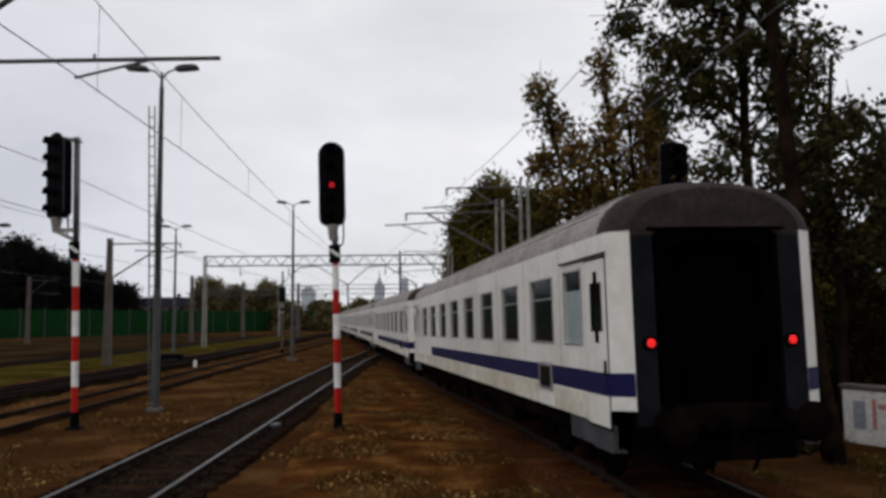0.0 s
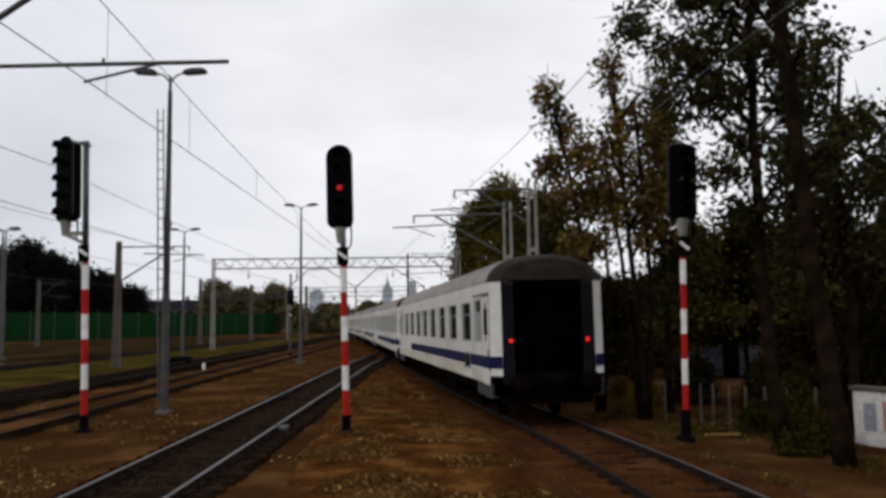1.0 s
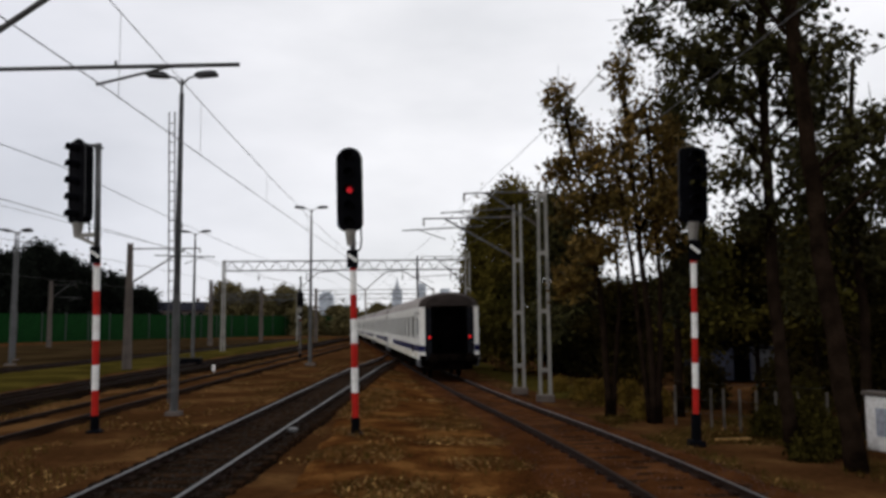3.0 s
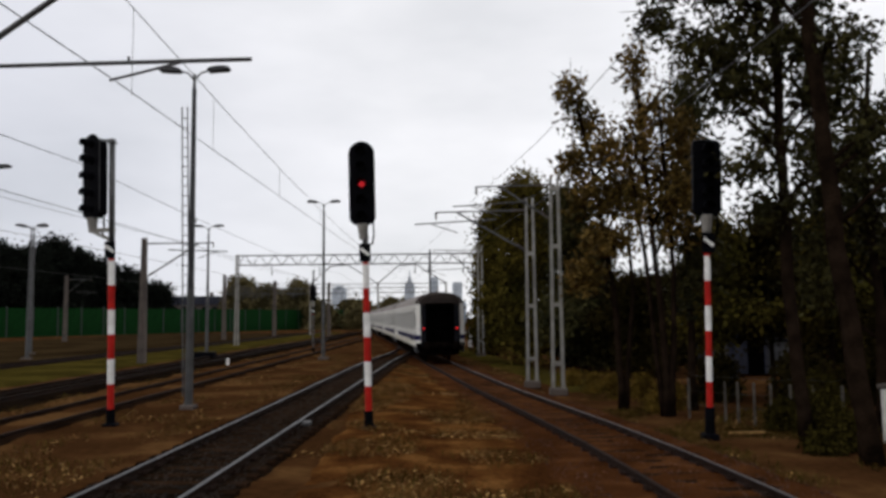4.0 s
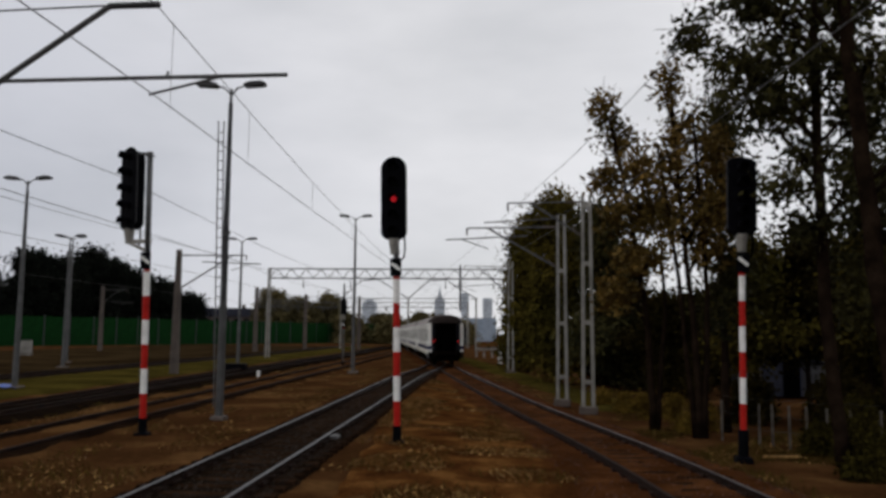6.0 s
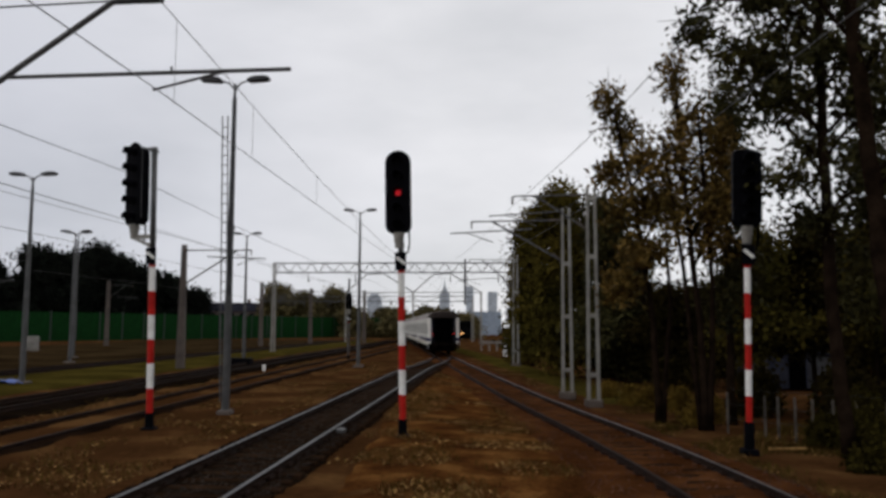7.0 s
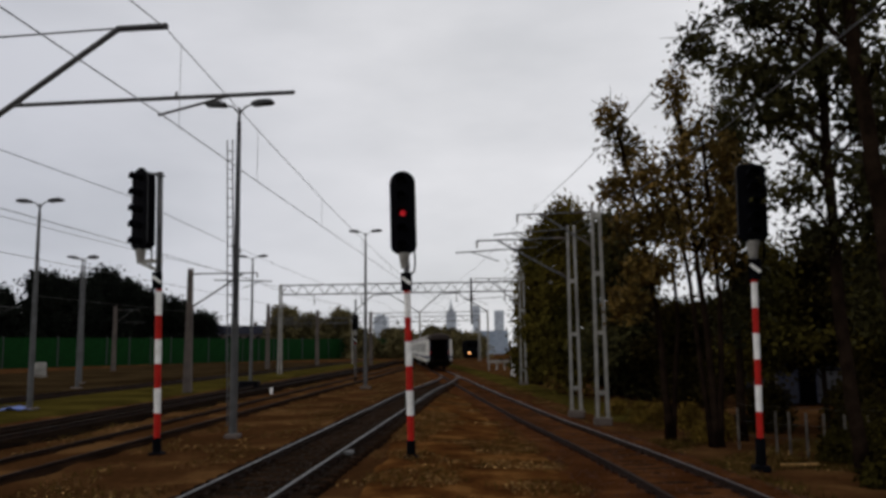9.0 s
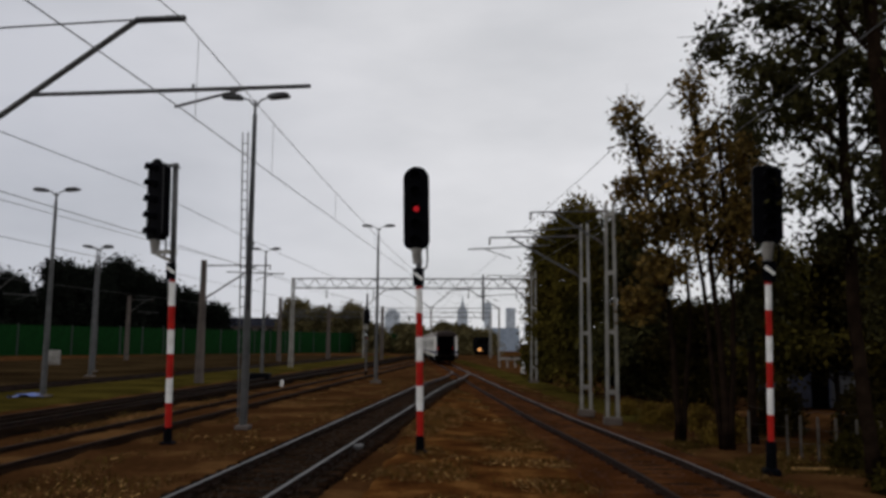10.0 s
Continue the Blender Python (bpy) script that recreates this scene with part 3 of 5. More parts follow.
            box(bm, (sx * (HALF - 0.04), (y0 + y1) / 2, z1 - 0.14), (0.012, y1 - y0, 0.27))
            part("pane", bm, M_GLASS, w)
        # doors, stripe, steps
        for e in (-1, 1):
            yc = e * 11.45
            bm = bm_new()
            box(bm, (sx * (HALF + 0.002), yc, 2.08), (0.012, 0.9, 2.28))
            door = part("door", bm, M_BLACK, coach, "white folding entrance door")
            bm = bm_new()
            box(bm, (sx * (HALF + 0.006), yc, 2.08), (0.024, 0.84, 2.22))
            bevel(bm, 0.006)
            part("leaf", bm, M_COACH, door)
            bm = bm_new()
            box(bm, (sx * (HALF + 0.014), yc + e * 0.06, 2.55), (0.016, 0.46, 0.96))
            bmesh.ops.bevel(bm, geom=[ed for ed in bm.edges if abs(ed.verts[0].co.x - ed.verts[1].co.x) > 0.01], offset=0.15, segments=4, affect="EDGES")
            part("pane", bm, M_GLASS, door, "tall rounded door window")
            bm = bm_new()
            box(bm, (sx * (HALF + 0.02), yc + e * 0.35, 1.74), (0.03, 0.08, 0.2))
            bevel(bm, 0.01)
            part("handle", bm, M_BLACK, door)
            bm = bm_new()
            box(bm, (sx * (HALF + 0.03), e * 10.93, 3.25), (0.05, 2.0, 0.025))
            part("gutter", bm, M_SKIRT, coach)
            bm = bm_new()
            box(bm, (sx * (HALF - 0.05), e * 10.98, 0.83), (0.06, 1.84, 0.34))
            box(bm, (sx * (HALF - 0.12), yc, 0.66), (0.2, 0.8, 0.04))
            bevel(bm, 0.01)
            part("step_skirt", bm, M_SKIRT, coach, "grey entrance step skirt")
        bm = bm_new()
        for y0, y1 in ((-TAPER, -9.22), (-8.38, 6.3)):
            box(bm, (sx * (HALF + 0.004), (y0 + y1) / 2, 1.53), (0.012, y1 - y0, 0.3))
        bm.faces.new([bm.verts.new(v) for v in ((sx * (HALF + 0.006), -TAPER, 1.38), (sx * (1.19 + 0.006), -LONG, 1.38), (sx * (1.19 + 0.006), -LONG, 1.68), (sx * (HALF + 0.006), -TAPER, 1.68))])
        box(bm, (sx * (HALF + 0.012), -11.45, 1.53), (0.02, 0.84, 0.3))
        part("stripe", bm, M_STRIPE, coach, "dark blue stripe")
        for y0, y1 in ((-10.98, -9.3), (-8.3, -3.1), (-3.06, 2.1), (2.14, 7.4), (7.44, 10.95)):
            bm = bm_new()
            box(bm, (sx * (HALF + 0.001), (y0 + y1) / 2, 1.17), (0.01, y1 - y0, 0.34))
            part("lower_panel", bm, M_DIRTY, coach, "grimy beige lower panels")
        for y0 in (-9.75, -7.45, -5.05, -2.65, -0.25, 2.15, 4.55, 6.95, 9.3):
            bm = bm_new()
            box(bm, (sx * (HALF + 0.001), y0, 2.6), (0.008, 0.02, 1.75))
            part("panel_seam", bm, M_SEAM, coach)
        bm = bm_new()
        box(bm, (sx * (HALF + 0.006), -8.8, 1.48), (0.02, 0.82, 0.46))
        sign = part("destination_sign", bm, M_ALU, coach)
        bm = bm_new()
        box(bm, (sx * (HALF + 0.012), -8.8, 1.48), (0.024, 0.62, 0.34))
        part("panel", bm, M_GLASS, sign, "dark display panel")
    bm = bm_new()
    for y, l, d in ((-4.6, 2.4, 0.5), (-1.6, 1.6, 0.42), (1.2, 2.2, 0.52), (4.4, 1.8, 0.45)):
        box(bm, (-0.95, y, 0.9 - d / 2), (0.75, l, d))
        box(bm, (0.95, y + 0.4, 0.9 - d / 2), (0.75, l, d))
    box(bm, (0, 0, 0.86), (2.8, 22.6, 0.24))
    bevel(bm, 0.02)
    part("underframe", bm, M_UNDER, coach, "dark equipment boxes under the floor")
    for yc in (-8.6, 8.6):
        build_bogie(coach, yc)
    return coach


COACHES = [build_coach()]
for i in range(5):
    c = copy_thing(COACHES[0], pose(0, 40 + 25 * i, 0))
    COACHES.append(c)
for c in COACHES[1:]:
    for ob in c.children_recursive:
        if ob.name.startswith("lens"):
            me = ob.data.copy()
            me.materials[0] = M_LENS
            ob.data = me
tagged(COACHES[0], "white last coach, blue stripe, dark end, red tail lights")


def rear_at(t):
    """Distance along y of the last coach's rear end."""
    return 10.2 + 9.5 * t - 0.06 * t * t


def coach_pose(rear):
    y0, y1 = rear + 3.5, rear + 20.7
    x0, x1 = track_b(y0), track_b(y1)
    a = math.degrees(math.atan2(-(x1 - x0), y1 - y0))
    z0, z1 = fall(x0, y0), fall(x1, y1)
    return pose((x0 + x1) / 2, (y0 + y1) / 2, (z0 + z1) / 2, math.degrees(math.atan2(z1 - z0, y1 - y0)), -0.7, a)


# ---- light signals ----
def stadium(bm, w, z0, z1, y0, y1, cx=0.0, flat=1.0, m=None):
    r, pts = w / 2, []
    for k in range(13):
        a = math.pi * k / 12
        pts.append((cx + r * math.cos(a), z1 - r * flat + r * flat * math.sin(a)))
    for k in range(13):
        a = math.pi + math.pi * k / 12
        pts.append((cx + r * math.cos(a), z0 + r * 0.55 + r * 0.55 * math.sin(a)))
    prism(bm, pts, y0, y1, m)


def build_signal(x, y, label, band, head0, head1, width, lit, hx=0.0, turn=0.0, pole_top=None, flat=1.0, lamps=5, tilt=0.0, foot=0.45, dull=False, thick=0.082):
    """A colour-light signal: striped pole, marker plate and a head with hooded lamps."""
    g = -0.25
    s = thing("light_signal", x, y, g, label=label, category="railway signal", group="light signals")
    s.matrix_world = pose(x, y, g, 0, tilt, 0)
    bm = bm_new()
    box(bm, (0, 0, 0.02), (0.34, 0.34, 0.16))
    bevel(bm, 0.03)
    rod(bm, (0, 0, 0.1), (0, 0, foot), 0.115, 0.105, 14)
    part("base", bm, M_BLACK, s, "black painted pole base")
    z, i = foot, 0
    while i < 6:
        bm = bm_new()
        rod(bm, (0, 0, z), (0, 0, z + band), thick, thick, 16, False)
        if dull:
            part("pole_band", bm, M_CONCRETE_BROWN if i % 2 == 0 else M_GALV, s, "dull stained pole section", True)
        else:
            part("pole_band", bm, M_RED if i % 2 == 0 else M_WHITE, s, "red painted pole section" if i % 2 == 0 else "white painted pole section", True)
        z, i = z + band, i + 1
    bm = bm_new()
    rod(bm, (0, 0, z), (0, 0, z + 0.16), thick + 0.002, thick + 0.002, 16, False)
    part("pole_band", bm, M_RED, s, "red painted pole section", True)
    bm = bm_new()
    box(bm, (0, -0.1, z + 0.28), (0.27, 0.03, 0.44))
    bevel(bm, 0.01)
    plate = part("marker_plate", bm, M_BLACK, s, "black plate with a white slanted bar")
    bm = bm_new()
    box(bm, (0, 0, 0), (0.26, 0.01, 0.07), pose(0.0, -0.122, z + 0.3, 0, 38, 0))
    part("bar", bm, M_WHITE, plate)
    bm = bm_new()
    rod(bm, (0, 0, z + 0.1), (0, 0, (pole_top or head0) + 0.05), 0.07 if not pole_top else 0.075, n=12)
    part("upper_pole", bm, M_GALV, s, "grey upper pole", True)
    bm = bm_new()
    box(bm, (hx * 0.5, 0, head0 - 0.28), (abs(hx) + 0.16, 0.1, 0.1))
    part("bracket", bm, M_CONCRETE, s, "pale grey head bracket")
    bm = bm_new()
    rod(bm, (hx, 0, head0 - 0.32), (hx, 0, head0 + 0.05), 0.09, 0.14, 12)
    part("head_socket", bm, M_CONCRETE, s)
    if pole_top:
        for c, d in (((hx * 0.5, 0, head1 - 0.16), (abs(hx) + 0.16, 0.05, 0.05)), ((0, 0, pole_top - 0.05), (0.2, 0.2, 0.03))):
            bm = bm_new()
            box(bm, c, d)
            part("stay", bm, M_GALV, s)
        bm = bm_new()
        rod(bm, (0.0, -0.02, head0 - 0.55), (hx, -0.02, head0 - 0.3), 0.045)
        part("stay", bm, M_CONCRETE, s)
    m = pose(hx, 0, 0, 0, 0, turn)
    bm = bm_new()
    stadium(bm, width, head0, head1, -0.06, -0.03, 0, flat, m)
    stadium(bm, width * 0.8, head0 + 0.06, head1 - 0.07, -0.03, 0.24, 0, flat, m)
    head = part("head", bm, M_BLACK, s, "black signal head")
    bm = bm_new()
    pts = []
    for k in range(25):
        a = math.pi * k / 24
        pts.append(m @ Vector((width / 2 * math.cos(a), -0.045, head1 - width / 2 * flat + width / 2 * flat * math.sin(a))))
    pts = [m @ Vector((width / 2, -0.045, head0 + width * 0.3))] + pts + [m @ Vector((-width / 2, -0.045, head0 + width * 0.3))]
    tube(bm, pts, 0.014, 6)
    part("rim", bm, M_DARKSTEEL, head)
    step = (head1 - head0 - width * 0.75) / (lamps - 1)
    for i in range(lamps):
        zc = head0 + width * 0.36 + step * i
        bm = bm_new()
        rings = []
        for r, ya in ((0.125, -0.055), (0.125, -0.32), (0.115, -0.32), (0.115, -0.055)):
            rings.append([bm.verts.new(m @ Vector((r * math.cos(math.pi * (k / 12 * 1.2 - 0.1)), ya, zc + r * math.sin(math.pi * (k / 12 * 1.2 - 0.1))))) for k in range(13)])
        for ra, rb in zip(rings, rings[1:] + rings[:1]):
            for k in range(12):
                bm.faces.new((ra[k], ra[k + 1], rb[k + 1], rb[k]))
        part("hood", bm, M_BLACK, head)
        bm = bm_new()
        on = lit == i
        rod(bm, m @ Vector((0, -0.055, zc)), m @ Vector((0, -0.085, zc)), 0.075 if on else 0.1, 0.065, 18)
        part("lens", bm, M_RED_LIGHT if on else M_LENS, head, "lit red lens" if on else "")
    bm = bm_new()
    tube(bm, [(hx + width * 0.4, 0.05, head0 + 0.12), (hx + width * 0.42, 0.05, head0 - 0.2), (hx + width * 0.36, 0.05, head0 - 0.42), (hx * 0.5 + 0.1, 0.0, head0 - 0.5), (0.05, 0, head0 - 0.62)], 0.022, 8)
    part("cable", bm, M_RUBBER, s, smooth=True)
    return s


build_signal(-2.17, 19.16, "black light signal showing red on a red-white pole", 0.585, 4.90, 6.98, 0.62, 2, hx=-0.05, tilt=-1.1)
build_signal(-8.74, 19.94, "unlit black light signal turned aside on a red-white pole", 0.62, 5.25, 7.46, 0.66, -1, hx=-0.5, turn=-30, pole_top=7.28, tilt=-1.2)
build_signal(5.43, 17.56, "unlit black light signal on a red-white pole beside trees", 0.55, 4.82, 6.57, 0.62, -1, flat=0.35, tilt=1.2, foot=0.66, thick=0.066)


# ---- lamp posts ----
def build_lamp_post(x, y, height, ladder, label, spread=0.85):
    s = thing("lamp_post", x, y, -0.25, label=label, category="lamp post", group="yard lamp posts")
    bm = bm_new()
    if ladder:
        box(bm, (0, 0, 0.0), (0.42, 0.42, 0.3))
    else:
        box(bm, (0, 0, 0.05), (0.6, 0.6, 0.3))
    bevel(bm, 0.03)
    part("footing", bm, M_CONCRETE_BROWN, s)
    bm = bm_new()
    rod(bm, (0, 0, 0.1), (0, 0, 3.6), 0.12, 0.11, 12, False)
    part("lower_pole", bm, M_GALV, s, "grey weathered lower pole" if ladder else "", True)
    bm = bm_new()
    rod(bm, (0, 0, 3.6), (0, 0, height - 0.5), 0.105, 0.065, 12, False)
    part("upper_pole", bm, M_DARKSTEEL if ladder else M_GALV, s, "dark tapered steel pole" if ladder else "grey steel pole", True)
    bm = bm_new()
    rod(bm, (0, 0, height - 0.5), (0, 0, height - 0.05), 0.045, n=10)
    for sx in (-1, 1):
        tube(bm, [(0, 0, height - 0.25), (sx * 0.2, 0, height - 0.02), (sx * 0.45, 0, height + 0.05)], 0.028, 8)
    part("arm", bm, M_GALV, s, smooth=True)
    for sx in (-1, 1):
        bm = bm_new()
        prism(bm, [(-0.36, 0.0), (-0.3, 0.07), (-0.1, 0.11), (0.2, 0.10), (0.34, 0.05), (0.36, -0.01), (0.3, -0.06), (-0.3, -0.06)], -0.14, 0.14, pose(sx * (spread - 0.1), 0, height + 0.07, 0, -4 * sx, 0))
        bevel(bm, 0.02)
        part("luminaire", bm, M_DARKSTEEL, s, "flat grey lamp head")
    if ladder:
        bm = bm_new()
        for xa, xb in ((-0.13, -0.34), (0.06, -0.17)):
            rod(bm, (xa, -0.13, 0.4), (xb, -0.08, height - 1.1), 0.02, n=6)
        part("ladder_rail", bm, M_GALV, s, "pale steel ladder rails")
        z = 0.7
        while z < height - 1.2:
            bm = bm_new()
            k = (z - 0.4) / (height - 1.5)
            rod(bm, (-0.13 - 0.21 * k, -0.13 + 0.05 * k, z), (0.06 - 0.23 * k, -0.13 + 0.05 * k, z), 0.015, n=6)
            part("rung", bm, M_GALV, s)
            z += 0.3
        for z in (1.6, 3.3, 5.6):
            bm = bm_new()
            rod(bm, (0, 0, z), (0, 0, z + 0.1), 0.135, n=12)
            part("clamp", bm, M_GALV, s)
    return s


build_lamp_post(-8.05, 23.66, 10.25, True, "tall dark lamp post with a ladder and twin heads")
for x, y, h in ((-8.78, 51.4, 10.25), (-33.6, 61.8, 10.1), (-17.9, 56.2, 9.3), (-20.8, 34.1, 9.4), (-29.4, 53.7, 9.2)):
    build_lamp_post(x, y, h, False, "tall grey lamp post with twin lamp heads")

build_signal(-11.35, 61.8, "far light signal on a dull stained pole in the yard", 0.42, 4.0, 5.3, 0.5, -1, pole_top=6.4, dull=True)

# ---- catenary ----
def lattice_mast(x, y, h, label, rz=0.0, gap=0.36, top=0.26, material=None, group="catenary masts"):
    s = thing("catenary_mast", x, y, -0.3, rz, label, "catenary mast", group)
    mt = material or M_CONCRETE
    for sx in (-1, 1):
        bm = bm_new()
        bm2 = [bm.verts.new((sx * (gap / 2) + dx * 0.065, dy * 0.09, 0)) for dx, dy in ((-1, -1), (1, -1), (1, 1), (-1, 1))]
        bm3 = [bm.verts.new((sx * (top / 2) + dx * 0.055, dy * 0.07, h)) for dx, dy in ((-1, -1), (1, -1), (1, 1), (-1, 1))]
        for i in range(4):
            bm.faces.new((bm2[i], bm2[(i + 1) % 4], bm3[(i + 1) % 4], bm3[i]))
        bm.faces.new(bm2[::-1])
        bm.faces.new(bm3)
        part("leg", bm, mt, s)
    if material:
        bm = bm_new()
        prism(bm, [(-gap / 2, 0.1), (gap / 2, 0.1), (top / 2, h - 0.1), (-top / 2, h - 0.1)], -0.04, 0.04)
        part("web", bm, mt, s)
    z = 1.0
    while z < h - 0.2:
        bm = bm_new()
        g = gap + (top - gap) * z / h
        box(bm, (0, 0, z), (g, 0.13, 0.16))
        part("tie", bm, mt, s)
        z += 2.15
    bm = bm_new()
    box(bm, (0, 0, -0.02), (gap + 0.3, 0.4, 0.3))
    bevel(bm, 0.04)
    part("footing", bm, M_CONCRETE_BROWN, s)
    return s


def insulator(bm, a, b, r=0.06):
    a, b = Vector(a), Vector(b)
    pts, rad = [], []
    for k in range(9):
        pts.append(a.lerp(b, k / 8))
        rad.append(r if k % 2 else r * 0.5)
    tube(bm, pts, rad, 8)


def add_cantilever(mast, reach, z_tie, z_foot, z_contact, tie_up=0.0, side=-1, stagger=0.25, thick=0.035):
    """Bracket tubes from the mast out over a track; side is the way in x."""
    tip = side * reach
    bm = bm_new()
    rod(bm, (side * 0.15, 0, z_tie), (tip, 0, z_tie + tie_up), thick * 0.8, n=8)
    part("top_tube", bm, M_GALV, mast)
    bm = bm_new()
    rod(bm, (side * 0.15, 0, z_foot), (side * (reach - 0.9), 0, z_tie + tie_up - 0.03), thick, n=8)
    part("strut", bm, M_GALV, mast)
    bm = bm_new()
    rod(bm, (side * reach * 0.35, 0, z_contact + 0.55), (side * (reach + 0.9), 0, z_contact + 0.42), thick * 0.7, n=8)
    rod(bm, (side * (reach - 0.9), 0, z_contact + 0.02), (side * (reach + 0.2), 0, z_contact + 0.42), thick * 0.5, n=8)
    part("registration_arm", bm, M_GALV, mast)
    for a, b, r in (((side * 0.15, 0, z_tie), (side * 0.75, 0, z_tie + tie_up * 0.3), 0.06), ((side * 0.15, 0, z_foot), (side * 0.55, 0, z_foot + 0.3), 0.06), ((tip, 0, z_tie + tie_up), (tip, 0, z_tie + tie_up - 0.3), 0.05)):
        bm = bm_new()
        insulator(bm, a, b, r)
        part("insulator", bm, M_CONCRETE_BROWN, mast, "ribbed brown insulator")


# right-hand masts beside the main track
m1 = lattice_mast(2.97, 32.5, 7.6, "twin-leg pale concrete catenary mast", -6)
add_cantilever(m1, 3.9, 7.1, 5.4, 6.2, 0.0, thick=0.04)
m2 = lattice_mast(3.6, 29.2, 7.85, "twin-leg pale concrete catenary mast", -6)
add_cantilever(m2, 2.9, 7.6, 6.3, 6.45, 0.0, thick=0.035)
m3 = lattice_mast(1.6, 58.0, 8.0, "twin-leg pale concrete catenary mast", -6)
add_cantilever(m3, 3.4, 7.6, 5.6, 5.75, 0.1)
# near mast over the dark track, and yard masts
m5 = lattice_mast(-8.3, 10.3, 8.2, "near catenary mast carrying a bracket over the track", 0)


def near_bracket(mast):
    bm = bm_new()
    rod(bm, (0.1, 0, 5.13), (3.05, 0, 7.2), 0.042, n=10)
    part("strut", bm, M_GALV, mast)
    bm = bm_new()
    rod(bm, (3.02, 0, 7.19), (3.7, 0, 7.2), 0.045, n=10)
    insulator(bm, (3.45, 0, 7.2), (3.75, 0, 7.2), 0.055)
    part("catenary_clamp", bm, M_DARKSTEEL, mast)
    bm = bm_new()
    rod(bm, (0.1, 0, 7.1), (3.1, 0, 7.2), 0.014, n=8)
    part("tie_rod", bm, M_GALV, mast)
    bm = bm_new()
    rod(bm, (1.5, 0, 6.13), (5.56, 0, 6.18), 0.03, n=8)
    part("registration_tube", bm, M_GALV, mast)
    bm = bm_new()
    rod(bm, (3.65, 0, 5.92), (4.69, 0, 6.17), 0.02, n=8)
    rod(bm, (3.9, 0, 6.15), (3.9, 0, 6.24), 0.02, n=6)
    part("steady_arm", bm, M_GALV, mast)


near_bracket(m5)
m6 = lattice_mast(-19.0, 47.4, 7.7, "stained concrete catenary mast in the yard", 0, 0.4, 0.2, M_CONCRETE_BROWN)
add_cantilever(m6, 4.2, 7.35, 5.3, 6.4, 0.0, side=1, thick=0.05)
for x, y, h in ((-30.6, 103.0, 8.6), (-43.0, 62.0, 8.6), (-27.5, 118.0, 8.5), (-50.0, 100.0, 8.5), (-36.0, 128.0, 8.5), (-20.5, 125.0, 8.5)):
    m = lattice_mast(x, y, h, "far catenary mast of stained concrete", 0, 0.45, 0.3, M_CONCRETE_BROWN)
    add_cantilever(m, 3.2, h - 0.5, h - 2.2, 5.9, 0.0, side=1)


def build_gantry(y, x0, x1, h, depth, label, bays):
    s = thing("catenary_gantry", 0, y, -0.3, label=label, category="gantry", group="catenary gantries")
    for x in (x0, x1):
        bm = bm_new()
        rod(bm, (x - 0.16, 0, 0), (x - 0.1, 0, h + 0.1), 0.1, 0.08, 8)
        rod(bm, (x + 0.16, 0, 0), (x + 0.1, 0, h + 0.1), 0.1, 0.08, 8)
        for k in range(1, 7):
            box(bm, (x, 0, h * k / 7), (0.3, 0.1, 0.1))
        part("leg", bm, M_CONCRETE, s)
    for z in (h, h - depth):
        bm = bm_new()
        box(bm, ((x0 + x1) / 2, 0, z), (x1 - x0, 0.14, 0.12))
        part("chord", bm, M_GALV, s)
    step = (x1 - x0) / bays
    for k in range(bays):
        bm = bm_new()
        xa = x0 + k * step
        rod(bm, (xa, 0, h - depth), (xa + step / 2, 0, h), 0.04, n=6)
        rod(bm, (xa + step / 2, 0, h), (xa + step, 0, h - depth), 0.04, n=6)
        part("brace", bm, M_GALV, s)
    for x in np.arange(x0 + 3.5, x1 - 1, 4.8):
        bm = bm_new()
        rod(bm, (x, 0, h - depth), (x, 0, h - depth - 0.7), 0.035, n=6)
        insulator(bm, (x, 0, h - depth - 0.6), (x, 0, h - depth - 1.0), 0.09)
        part("hanger", bm, M_DARKSTEEL, s)
    return s


portal = build_gantry(79.0, -22.2, 1.9, 9.1, 0.95, "long lattice catenary gantry spanning the tracks", 16)
bm = bm_new()
rod(bm, (-2.82, -0.2, 4.9), (-2.82, -0.2, 9.5), 0.1, n=8)
insulator(bm, (-2.82, -0.2, 7.2), (-2.82, -0.2, 7.9), 0.22)
part("drop_post", bm, M_DARKSTEEL, portal, "dark post hanging from the beam")
build_gantry(152.0, -45.0, -4.0, 8.6, 1.0, "far lattice catenary gantry spanning the tracks", 16)


def headspan(y, x0, x1, label):
    s = thing("headspan_portal", 0, y, -0.3, label=label, category="portal", group="headspan portals")
    xs = np.linspace(x0, x1, 3)
    for xa, xb in zip(xs, xs[1:]):
        w = xb - xa
        pts = [(xa, 8.3), (xa + 0.3 * w, 11.2), (xa + 0.55 * w, 11.4), (xb, 8.3)]
        for (ax, az), (bx, bz) in zip(pts, pts[1:]):
            bm = bm_new()
            rod(bm, (ax, 0, az), (bx, 0, bz), 0.09, n=6)
            part("frame_tube", bm, M_GALV, s)
        bm = bm_new()
        rod(bm, (xa, 0, 8.3), (xb, 0, 8.3), 0.06, n=6)
        part("lower_tube", bm, M_GALV, s)
    for x in xs:
        bm = bm_new()
        rod(bm, (x, 0, 0), (x, 0, 8.5), 0.14, n=8)
        part("post", bm, M_CONCRETE, s)


headspan(128.0, -24.0, -2.0, "far portal with trapezoid tubes over the tracks")


